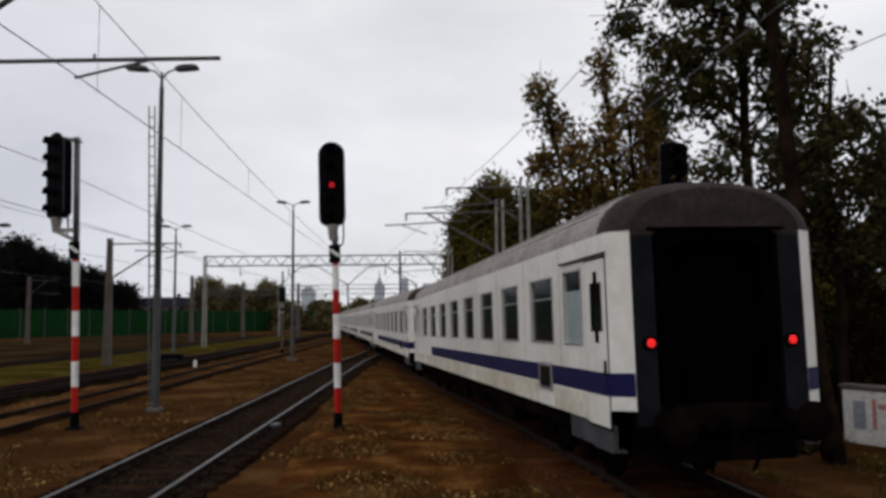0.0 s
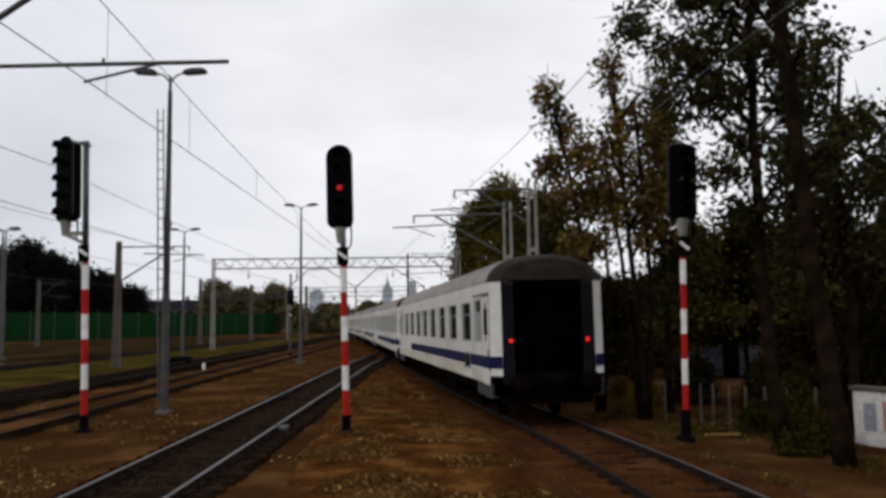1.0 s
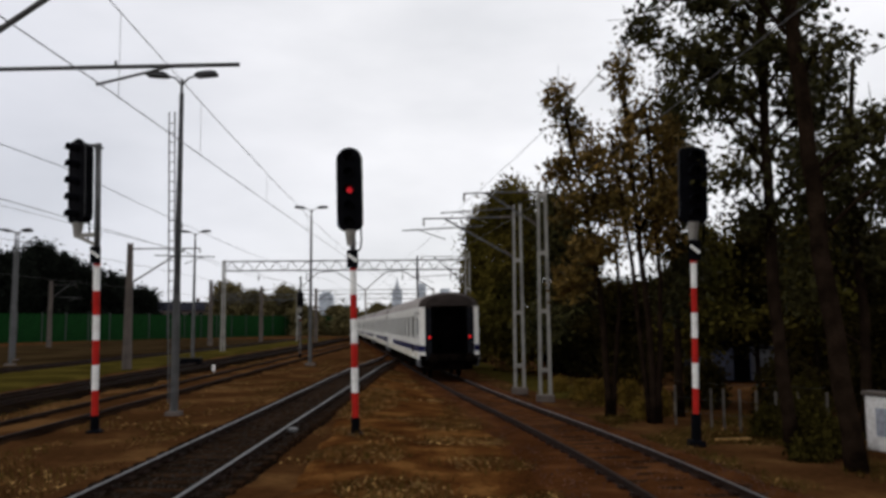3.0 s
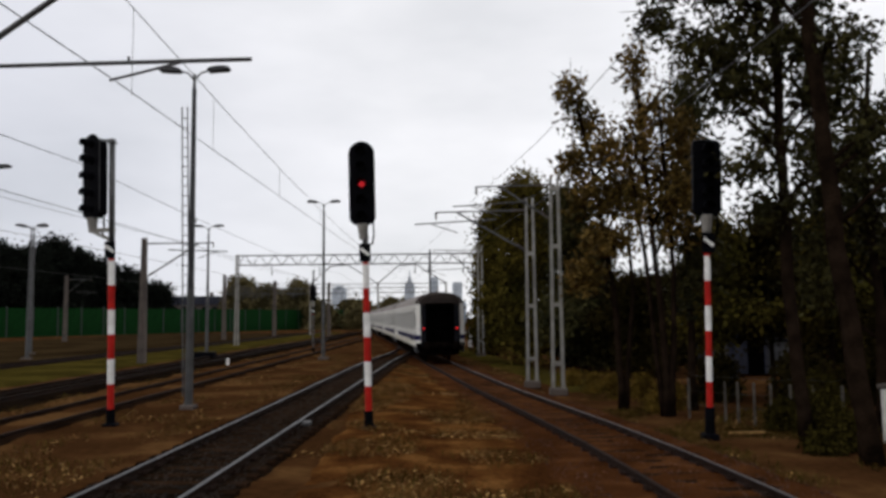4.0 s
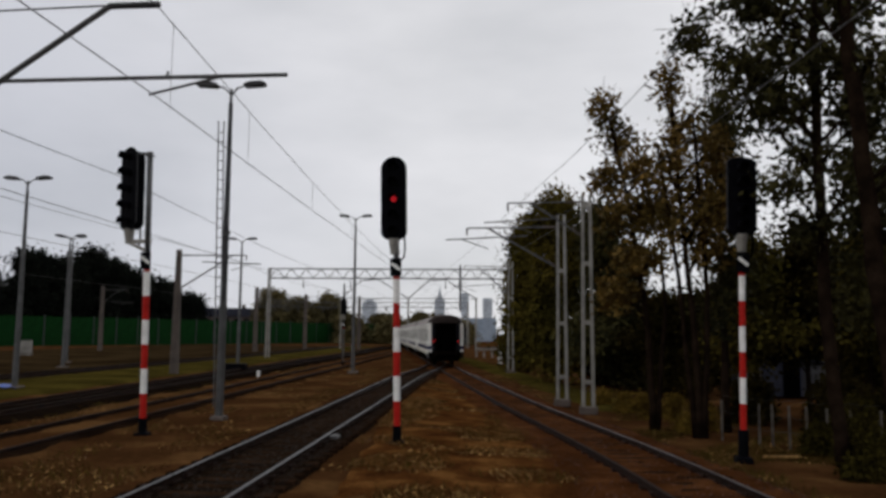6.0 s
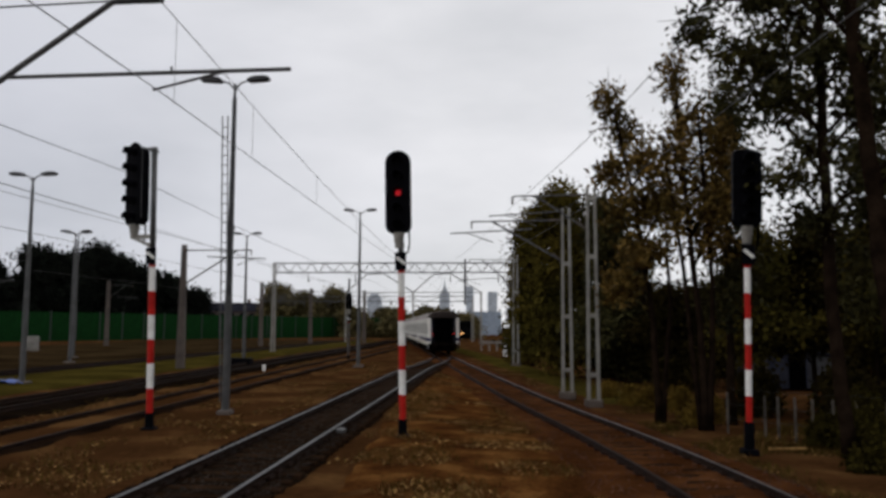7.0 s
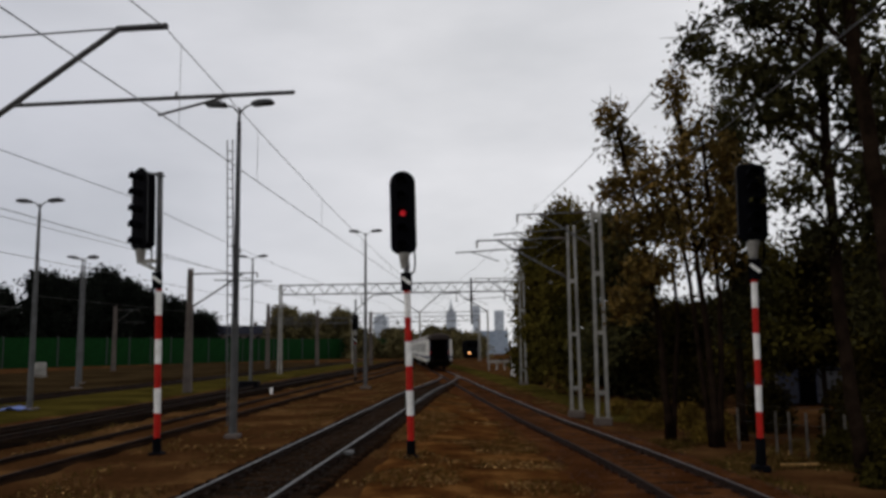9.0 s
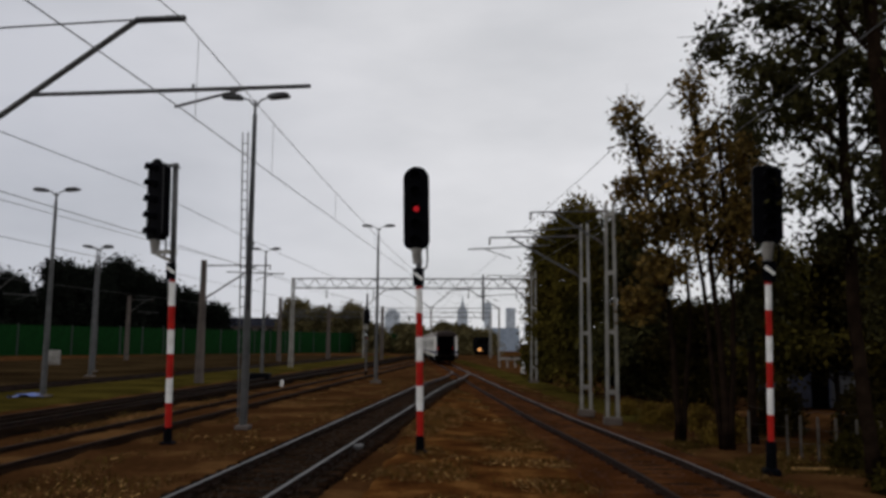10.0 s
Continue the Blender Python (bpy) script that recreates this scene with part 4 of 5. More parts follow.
def build_wire(points, r, label):
    cu = bpy.data.curves.new("overhead_wire", "CURVE")
    cu.dimensions, cu.bevel_depth, cu.bevel_resolution = "3D", r, 1
    sp = cu.splines.new("POLY")
    sp.points.add(len(points) - 1)
    for p, v in zip(sp.points, points):
        p.co = (*v, 1)
    cu.materials.append(M_WIRE)
    return tagged(new("overhead_wire", cu), label, "overhead wire", "overhead wires")


def sag_line(line, stations, z, sag, r, label, off=0.0):
    pts = []
    for y0, y1 in zip(stations, stations[1:]):
        for k in range(12):
            u = k / 12
            y = y0 + (y1 - y0) * u
            pts.append((line(y) + off, y, z - sag * 4 * u * (1 - u)))
    pts.append((line(stations[-1]) + off, stations[-1], z))
    return build_wire(pts, r, label)


# over the dark track
sag_line(track_a, [-50, 10.3, 72, 128], 5.6, 0.1, 0.0075, "contact wire over the dark track", 0.0)
sag_line(track_a, [-50, 10.3, 72, 128], 6.87, 1.1, 0.0075, "messenger wire over the dark track", -0.02)
for y in (6.5, 10.8, 14.5, 20, 26, 33, 40):
    u = (y - 10.3) / (61.7 if y > 10.3 else -60.3)
    build_wire([(track_a(y), y, 5.55), (track_a(y), y, 6.87 - 4.4 * u * (1 - u))], 0.004, "thin dropper wire between the overhead wires")
for line, st in ((track_c, [-30, 22, 79, 128]), (track_d, [-30, 47, 79, 128])):
    sag_line(line, st, 5.5, 0.05, 0.010, "contact wire over a yard track")
    sag_line(line, st, 6.9, 0.4, 0.010, "messenger wire over a yard track")
sag_line(track_e, [0, 62, 118], 5.5, 0.05, 0.010, "contact wire over a far yard track")
# over the main track
sag_line(track_b, [-30, 32.5, 58, 79, 128], 5.55, 0.04, 0.008, "contact wire over the main track", -0.3)
sag_line(track_b, [-30, 32.5, 58, 79, 128], 7.35, 0.2, 0.008, "messenger wire over the main track", -0.3)
build_wire([(15.0, 2.5, 9.1), (10.85, 18, 9.0), (10.43, 19.6, 9.0), (2.4, 50, 9.1)], 0.012, "feeder wire passing behind the trees")


# ---- trees ----
def leaf_cloud(blobs, size, seed, droop=0.3):
    """Leaves in many small clusters inside ellipsoids: centre, radii, clusters, leaves in each, spread."""
    rng = np.random.default_rng(seed)
    centres = []
    for (cx, cy, cz, rx, ry, rz, clusters, each, spread) in blobs:
        v = rng.normal(size=(clusters, 3))
        v /= np.linalg.norm(v, axis=1)[:, None]
        v *= (rng.random(clusters) ** 0.45)[:, None] * rng.uniform(0.75, 1.12, clusters)[:, None]
        c = np.array((cx, cy, cz)) + v * np.array((rx, ry, rz))
        p = np.repeat(c, each, axis=0) + rng.normal(size=(clusters * each, 3)) * spread * np.array((1, 1, 0.75))
        centres.append(p)
    p = np.concatenate(centres)
    n = len(p)
    a = rng.normal(size=(n, 3))
    a /= np.linalg.norm(a, axis=1)[:, None]
    b = rng.normal(size=(n, 3))
    b -= (a * b).sum(1)[:, None] * a
    b /= np.linalg.norm(b, axis=1)[:, None]
    s = size * rng.uniform(0.6, 1.35, n)[:, None]
    a, b = a * s, b * s * 0.62
    return np.stack([p - a, p - b * 0.9, p + a, p + b * 0.9], axis=1)


def build_tree(x, y, label, trunk, limbs, blobs, leaf, size, seed, group="trackside trees", name="tree", ground=-0.45):
    """Trunk and limbs as lists of points with radii, in the tree's own space, and a crown of leaf clusters."""
    s = thing(name, x, y, ground, label=label, category="tree" if name == "tree" else "bush", group=group)
    for k, (pts, r0, r1) in enumerate(trunk):
        bm = bm_new()
        n = len(pts)
        rng = random.Random(seed * 7 + k)
        fine = []
        for (p, q) in zip(pts, pts[1:]):
            for j in range(4):
                u = j / 4
                v = Vector(p).lerp(Vector(q), u)
                fine.append(v + Vector((rng.uniform(-1, 1), rng.uniform(-1, 1), 0)) * r0 * 0.18)
        fine.append(Vector(pts[-1]))
        m = len(fine)
        tube(bm, fine, [r0 * (1.25 if i == 0 else 1) + (r1 - r0) * i / (m - 1) for i in range(m)], 10)
        part("trunk", bm, M_BARK, s, smooth=True)
    rng = random.Random(seed)
    for pts, r0, r1 in limbs:
        bm = bm_new()
        m = len(pts)
        tube(bm, pts, [r0 + (r1 - r0) * i / (m - 1) for i in range(m)], 7)
        end = Vector(pts[-1])
        way = (end - Vector(pts[0])).normalized()
        for j in range(5):
            k = rng.randrange(1, m)
            st = Vector(pts[k])
            d = (way + Vector((rng.uniform(-1, 1), rng.uniform(-1, 1), rng.uniform(-0.3, 0.9)))).normalized() * rng.uniform(0.5, 1.3)
            tube(bm, [st, st + d * 0.5 + Vector((0, 0, 0.08)), st + d], [r1 * 0.9, r1 * 0.6, r1 * 0.25], 5)
        part("limb", bm, M_BARK, s, smooth=True)
    me = quads_mesh("crown", leaf_cloud(blobs, size, seed), leaf)
    ob = new("crown", me)
    ob.parent = s
    tagged(ob, "ragged crown of small leaves with gaps")
    return s


def auto_limbs(trunk_pts, blobs, seed, r=0.05):
    """Limbs that reach from the trunk to each clump of the crown."""
    rng = random.Random(seed)
    out = []
    for b in blobs:
        c = Vector(b[:3])
        z = max(trunk_pts[0][2] + 0.5, min(c.z - abs(c.x) * 0.5 - 0.6, trunk_pts[-1][2]))
        for p, q in zip(trunk_pts, trunk_pts[1:]):
            if p[2] <= z <= q[2]:
                u = (z - p[2]) / (q[2] - p[2])
                st = Vector(p).lerp(Vector(q), u)
                break
        else:
            st = Vector(trunk_pts[-1])
        mid = st.lerp(c, 0.5) + Vector((rng.uniform(-0.2, 0.2), rng.uniform(-0.2, 0.2), 0.1))
        out.append(([tuple(st), tuple(mid), tuple(c)], r, r * 0.35))
    return out


def simple_tree(x, y, h, crown_r, leaf, size, seed, label, clumps=9, low=0.35, clusters=60, each=14, spread=0.3, ground=-0.45, lean=(0, 0), r0=0.16, name="tree", group="trackside trees"):
    rng = random.Random(seed)
    trunk = [(0, 0, 0), (lean[0] * 0.4, lean[1] * 0.4, h * 0.45), (lean[0], lean[1], h * 0.93)]
    blobs = []
    for i in range(clumps):
        u = i / max(1, clumps - 1)
        z = h * (low + (0.92 - low) * u)
        r = crown_r * (0.55 + 0.45 * math.sin(math.pi * min(1, 0.25 + 0.75 * u))) * rng.uniform(0.7, 1.1)
        a = rng.uniform(0, 6.28)
        k = rng.uniform(0.2, 0.75) * r * (1 - 0.5 * u)
        blobs.append((lean[0] * z / h + k * math.cos(a), lean[1] * z / h + k * math.sin(a), z, r * 0.7, r * 0.7, h * 0.11, clusters, each, spread))
    return build_tree(x, y, label, [(trunk, r0, r0 * 0.3)], auto_limbs(trunk, blobs, seed, r0 * 0.35), blobs, leaf, size, seed, group, name, ground)


def clump(x, y, z, rx, ry, rz, dense=1.0):
    return (x, y, z, rx, ry, rz, int(14 + 62 * dense * rx * rz), 12, 0.2)


def grove_tree(x, y, label, stems, blobs, leaf, size, seed, dense=1.0, ground=-0.45):
    """A tree from stems and crown clumps given in world x and z round its place."""
    bl = [clump(bx - x, rngd.uniform(-0.5, 0.5), bz - ground, rx, rx * 0.9, rz, dense) for bx, bz, rx, rz in blobs]
    return build_tree(x, y, label, stems, auto_limbs(stems[0][0], bl, seed, 0.05), bl, leaf, size, seed)


rngd = random.Random(17)
# the pines and autumn trees beside the right-hand signal
T1 = [(0, 0, 0), (-0.42, 0, 3.5), (-0.62, 0, 6.0), (-0.8, 0, 8.6), (-1.0, 0, 11.5)]
grove_tree(7.41, 14.57, "tall dark pine with a bare trunk beside the track", [(T1, 0.185, 0.1)], [(7.3, 7.5, 0.6, 0.45), (6.9, 8.6, 0.8, 0.5), (8.3, 6.2, 0.6, 0.45), (5.9, 9.0, 0.7, 0.5), (8.7, 5.2, 0.6, 0.5), (7.6, 5.6, 0.5, 0.35)], M_LEAF_PINE, 0.08, 3, 1.2)
T2 = [(0, 0, 0), (-0.25, 0, 3.2), (-0.3, 0, 5.2), (-0.25, 0, 8.5), (-0.3, 0, 12.0)]
grove_tree(7.5, 17.5, "tall dark pine with forking limbs beside the track", [(T2, 0.15, 0.08)], [(4.7, 9.2, 0.65, 0.55), (5.6, 9.7, 0.8, 0.6), (5.3, 8.3, 0.6, 0.5), (6.1, 7.3, 0.85, 0.7), (6.5, 8.7, 0.8, 0.7), (7.6, 9.9, 0.9, 0.6), (7.9, 8.4, 0.8, 0.6), (5.9, 8.0, 0.6, 0.5), (6.9, 9.4, 0.7, 0.5), (6.9, 7.6, 0.6, 0.5), (7.9, 7.4, 0.5, 0.5), (6.2, 9.9, 0.7, 0.5), (7.0, 8.3, 0.5, 0.4), (7.1, 6.5, 0.7, 0.45), (8.5, 7.2, 0.8, 0.55), (6.4, 5.6, 0.7, 0.45), (8.2, 5.6, 0.8, 0.5), (5.7, 10.8, 1.1, 0.7), (7.3, 11.0, 1.3, 0.7), (6.9, 4.7, 0.7, 0.4)], M_LEAF_PINE, 0.085, 5, 1.15)
T4 = [(0, 0, 0), (0.1, 0, 3.0), (-0.1, 0, 6.5), (0.2, 0, 9.5)]
grove_tree(10.2, 19.6, "dark-leaved tree beside the track", [(T4, 0.14, 0.05)], [(9.5, 8.5, 0.8, 0.7), (10.4, 7.2, 0.9, 0.8), (9.4, 6.3, 0.8, 0.6), (11.6, 6.5, 1.1, 0.8), (10.0, 5.1, 1.1, 0.6), (9.2, 4.1, 1.0, 0.6), (10.9, 3.9, 1.2, 0.7), (12.2, 4.9, 1.0, 0.8), (12.6, 7.3, 1.0, 0.8), (8.9, 3.0, 0.7, 0.5), (9.0, 5.2, 0.7, 0.5), (9.8, 6.0, 0.8, 0.5), (10.6, 5.6, 0.9, 0.6), (8.7, 6.6, 0.5, 0.4)], M_LEAF_PINE, 0.085, 13, 1.2)
T3 = [(0, 0, 0), (-0.1, 0, 3.0), (-0.35, 0, 6.0), (-0.6, 0, 9.6)]
grove_tree(5.7, 22.0, "slender olive autumn tree with many thin stems", [(T3, 0.11, 0.04), ([(0.1, 0, 0), (0.25, 0, 4), (0.0, 0, 9.0)], 0.1, 0.03), ([(-0.1, 0.1, 0), (-0.5, 0, 4.4), (-1.0, 0, 8.2)], 0.08, 0.03)], [(5.0, 9.3, 0.4, 0.8), (5.5, 8.2, 0.5, 0.9), (5.0, 7.2, 0.5, 0.8), (5.8, 6.6, 0.65, 0.8), (5.3, 5.6, 0.7, 0.7), (6.0, 4.8, 0.7, 0.6), (6.4, 7.6, 0.6, 0.9), (6.3, 5.8, 0.6, 0.6)], M_LEAF_OLIVE, 0.085, 8, 1.1)
T5 = [(0, 0, 0), (-0.1, 0, 3.0), (-0.5, 0, 6.0), (-1.1, 0, 9.3)]
grove_tree(4.9, 24.2, "olive-brown autumn tree with a pointed crown", [(T5, 0.12, 0.04), ([(0.1, 0, 0), (0.4, 0, 3.5), (0.3, 0, 6.5)], 0.09, 0.03)], [(3.57, 9.4, 0.3, 0.5), (4.02, 8.5, 0.55, 0.7), (3.67, 7.1, 0.6, 0.6), (4.62, 7.4, 0.75, 0.8), (4.22, 5.9, 0.95, 0.7), (5.22, 6.2, 0.75, 0.9), (4.62, 4.7, 1.1, 0.6), (4.0, 3.6, 0.8, 0.6)], M_LEAF_OLIVE, 0.095, 9, 1.4)
simple_tree(6.9, 23.8, 10.6, 1.3, M_LEAF_PINE, 0.09, 12, "dark-leaved tree beside the track", 9, 0.35, 55, 12, 0.24, r0=0.13)
for i, (bx, by, bh) in enumerate(((9.4, 28.6, 6.2), (11.5, 29.5, 6.8), (13.2, 28.4, 6.6), (15.0, 29.5, 7.0), (17.0, 28.5, 7.2), (19.0, 30.0, 7.4))):
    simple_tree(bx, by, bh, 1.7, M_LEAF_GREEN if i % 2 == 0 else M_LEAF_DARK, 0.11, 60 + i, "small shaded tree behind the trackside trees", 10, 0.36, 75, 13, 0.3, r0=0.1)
simple_tree(4.2, 48.0, 11.3, 2.8, M_LEAF_GREEN, 0.15, 14, "rounded olive tree with leaves down to the ground", 12, 0.12, 110, 16, 0.42)
simple_tree(6.8, 44.0, 9.8, 2.6, M_LEAF_PINE, 0.15, 15, "rounded dark green tree near the masts", 12, 0.1, 100, 16, 0.42)
simple_tree(2.9, 60.0, 11.5, 2.3, M_LEAF_GREEN, 0.15, 16, "olive tree beside the main track", 11, 0.1, 100, 16, 0.45)
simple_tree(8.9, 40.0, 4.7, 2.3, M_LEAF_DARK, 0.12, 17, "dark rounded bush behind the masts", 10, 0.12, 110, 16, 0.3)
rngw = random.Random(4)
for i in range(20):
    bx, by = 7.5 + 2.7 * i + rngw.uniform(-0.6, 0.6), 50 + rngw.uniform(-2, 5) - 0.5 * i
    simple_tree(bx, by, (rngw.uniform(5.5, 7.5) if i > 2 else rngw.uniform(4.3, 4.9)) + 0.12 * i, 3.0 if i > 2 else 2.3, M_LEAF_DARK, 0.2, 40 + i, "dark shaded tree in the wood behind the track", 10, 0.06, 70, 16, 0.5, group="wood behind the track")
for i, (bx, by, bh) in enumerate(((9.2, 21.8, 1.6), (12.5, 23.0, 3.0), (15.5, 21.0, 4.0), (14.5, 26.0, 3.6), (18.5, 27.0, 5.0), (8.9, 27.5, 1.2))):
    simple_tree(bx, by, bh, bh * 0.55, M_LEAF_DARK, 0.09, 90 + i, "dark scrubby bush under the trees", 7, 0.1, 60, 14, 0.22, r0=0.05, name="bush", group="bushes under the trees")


for i, (bx, by, bh) in enumerate(((5.3, 27.5, 0.8), (5.9, 25.8, 0.95), (5.0, 29.6, 0.7), (6.3, 24.2, 0.8), (4.6, 32.5, 0.6), (5.7, 23.2, 0.5))):
    simple_tree(bx, by, bh, bh * 0.75, M_LEAF_YELLOW, 0.045, 140 + i, "low yellow autumn shrub on the track verge", 6, 0.2, 34, 10, 0.11, r0=0.03, name="bush", group="yellow verge shrubs")
for i, (bx, by, bh) in enumerate(((8.0, 17.3, 0.8), (8.2, 18.5, 1.0), (7.8, 19.4, 0.7), (7.1, 15.9, 0.4), (7.9, 16.3, 0.6), (9.2, 20.5, 1.3))):
    simple_tree(bx, by, bh, bh * 0.5, M_LEAF_WEED, 0.06, 150 + i, "yellow-green weeds round the pine trunks", 7, 0.12, 34, 12, 0.14, r0=0.03, name="bush", group="weeds under the pines")


# ---- noise barrier and trees behind it ----
def build_barrier():
    x0, y0, x1, y1 = -98.0, 84.0, -24.0, 222.0
    n = 34
    s = thing("noise_barrier", label="long dark green noise barrier behind the yard", category="fence", kind="structure")
    d = Vector((x1 - x0, y1 - y0, 0)) / n
    a = math.degrees(math.atan2(d.y, d.x))
    bm = bm_new()
    box(bm, (0, 0, 2.55), (d.length - 0.16, 0.1, 4.9))
    me = mesh_of("panel", bm, M_FENCE)
    bm = bm_new()
    box(bm, (0, 0, 2.6), (0.18, 0.2, 5.2))
    post = mesh_of("post", bm, M_DARKSTEEL)
    for i in range(n + 1):
        p = Vector((x0, y0, -0.3)) + d * i
        for name, data, q in (("panel", me, p + d / 2), ("post", post, p)):
            if name == "panel" and i == n:
                continue
            ob = new(name, data)
            ob.parent = s
            ob.matrix_basis = pose(q.x, q.y, q.z, 0, 0, a)


build_barrier()
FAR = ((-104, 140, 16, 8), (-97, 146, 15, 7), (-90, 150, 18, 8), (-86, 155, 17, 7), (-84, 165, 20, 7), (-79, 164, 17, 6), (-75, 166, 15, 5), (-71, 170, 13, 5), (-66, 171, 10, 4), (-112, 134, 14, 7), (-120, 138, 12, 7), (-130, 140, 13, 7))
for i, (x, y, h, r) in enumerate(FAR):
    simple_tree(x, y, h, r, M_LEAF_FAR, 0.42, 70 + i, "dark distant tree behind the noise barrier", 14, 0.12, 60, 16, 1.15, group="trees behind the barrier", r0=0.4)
for i in range(16):
    x, y = -58 + 3.4 * i, 205 + rngw.uniform(-12, 25)
    simple_tree(x, y, rngw.uniform(9.5, 14.5) * (1.0 if i < 6 else 0.5), 4.5, M_SCRUB, 0.5, 120 + i, "brown-green scrub tree at the far end of the yard", 9, 0.1, 45, 14, 1.0, group="scrub beyond the yard", r0=0.25)


# ---- wall, shed and wire fence under the trees ----
def build_right_side():
    s = thing("graffiti_wall", 11.0, 15.2, -0.5, -62, "whitewashed low wall with faded spray paint", "wall")
    bm = bm_new()
    box(bm, (0, 0, 0.62), (6.5, 0.25, 1.24))
    bevel(bm, 0.02)
    part("masonry", bm, M_WALL, s)
    bm = bm_new()
    box(bm, (0, 0, 1.29), (6.6, 0.36, 0.1))
    bevel(bm, 0.02)
    part("coping", bm, M_CONCRETE_BROWN, s)
    for x, z, w, h, mt in ((-2.85, 0.68, 0.3, 0.62, M_GRAFFITI_GREY), (-2.5, 0.72, 0.1, 0.66, M_GRAFFITI), (-2.3, 0.9, 0.22, 0.12, M_GRAFFITI), (-2.1, 0.62, 0.1, 0.5, M_GRAFFITI), (-1.6, 0.7, 0.4, 0.6, M_GRAFFITI_GREY)):
        bm = bm_new()
        box(bm, (x, -0.128, z), (w, 0.006, h))
        part("spray_mark", bm, mt, s)
    s = thing("shed", 14.2, 40.5, -0.45, 4, "low blue-grey shed with a lean-to under the trees", "shed")
    bm = bm_new()
    box(bm, (-0.5, 0, 1.2), (2.3, 3.0, 2.4))
    part("wall", bm, M_SHED, s)
    for k in range(7):
        bm = bm_new()
        box(bm, (-1.55 + 0.33 * k, -1.515, 1.2), (0.3, 0.03, 2.36))
        part("board", bm, M_SHED, s)
    bm = bm_new()
    prism(bm, [(-1.8, 2.4), (0.8, 2.4), (0.8, 2.75), (-1.8, 2.55)], -1.8, 1.7)
    part("roof", bm, M_CONCRETE_BROWN, s, "weathered flat roof")
    bm = bm_new()
    box(bm, (1.6, -0.2, 0.75), (1.8, 2.4, 1.5))
    part("lean_to", bm, M_SKIRT, s, "grey lean-to")
    bm = bm_new()
    prism(bm, [(0.68, 1.72), (2.6, 1.5), (2.6, 1.56), (0.68, 1.8)], -1.6, 1.1)
    part("lean_to_roof", bm, M_SHED, s)
    # Flat black board takes the place of the unlit depth of a doorway.
    bm = bm_new()
    box(bm, (0.1, -1.54, 0.9), (0.8, 0.05, 1.8))
    part("door", bm, M_RUBBER, s, "black board painted as the dark of an open doorway")
    s = thing("standing_panel", 12.35, 38.6, -0.45, 8, "grey-green metal panel standing by the shed", "panel")
    bm = bm_new()
    box(bm, (0, 0, 1.0), (1.0, 0.08, 2.0))
    bevel(bm, 0.02)
    part("sheet", bm, M_SKIRT, s)
    for sx in (-0.5, 0.5):
        bm = bm_new()
        box(bm, (sx, 0, 1.02), (0.07, 0.11, 2.04))
        part("post", bm, M_POST, s)
    f = thing("garage_fence", 9.9, 44.5, -0.45, 4, "pale grey board fence by the shed", "fence")
    for k in range(7):
        bm = bm_new()
        box(bm, (k * 0.24, 0, 0.62 + 0.06 * (k % 2)), (0.2, 0.05, 1.24 + 0.12 * (k % 2)))
        part("board", bm, M_CONCRETE, f)
    bm = bm_new()
    box(bm, (0.72, 0.05, 0.9), (1.7, 0.05, 0.08))
    part("rail", bm, M_CONCRETE, f)
    f = thing("wire_fence", 0, 0, 0, 0, "sagging wire fence on thin concrete posts", "fence")
    pts = [(6.15, 21.6), (6.45, 20.9), (6.75, 20.5), (7.0, 20.3), (7.3, 20.0), (7.6, 19.7), (7.95, 19.4), (8.4, 19.2), (9.0, 19.0)]
    for x, y in pts:
        bm = bm_new()
        box(bm, (x, y, 0.12), (0.045, 0.045, 1.2))
        part("post", bm, M_POST, f)
    for z in (0.1, 0.45, 0.85):
        bm = bm_new()
        for (xa, ya), (xb, yb) in zip(pts, pts[1:]):
            tube(bm, [(xa, ya, z), ((xa + xb) / 2, (ya + yb) / 2, z - 0.05), (xb, yb, z)], 0.003, 4)
        part("wire", bm, M_DARKSTEEL, f)


build_right_side()


def build_yard_house():
    """A long low building behind the noise barrier."""
    s = thing("low_house", -78.0, 236.0, -0.3, 4, "long low brown building with a dark roof behind the barrier", "building")
    bm = bm_new()
    box(bm, (0, 0, 3.6), (22, 9, 7.2))
    part("wall", bm, M_CONCRETE_BROWN, s)
    bm = bm_new()
    prism(bm, [(-11.6, 7.2), (11.6, 7.2), (9.4, 9.7), (-9.4, 9.7)], -5, 5)
    part("roof", bm, M_SHED, s, "dark hipped roof")
    for k in range(7):
        bm = bm_new()
        box(bm, (-9 + 3 * k, -4.52, 5.9), (1.3, 0.1, 1.4))
        part("window", bm, M_GLASS, s)
    bm = bm_new()
    box(bm, (4, 0, 10.2), (0.9, 0.9, 1.4))
    part("chimney", bm, M_CONCRETE_BROWN, s)


build_yard_house()
marker = thing("marker_post", 1.05, 73.0, -0.3, label="short white marker post beside the track", category="post")
bm = bm_new()
box(bm, (0, 0, 0.85), (0.34, 0.2, 1.7))
bevel(bm, 0.03)
part("post", bm, M_WHITE, marker)


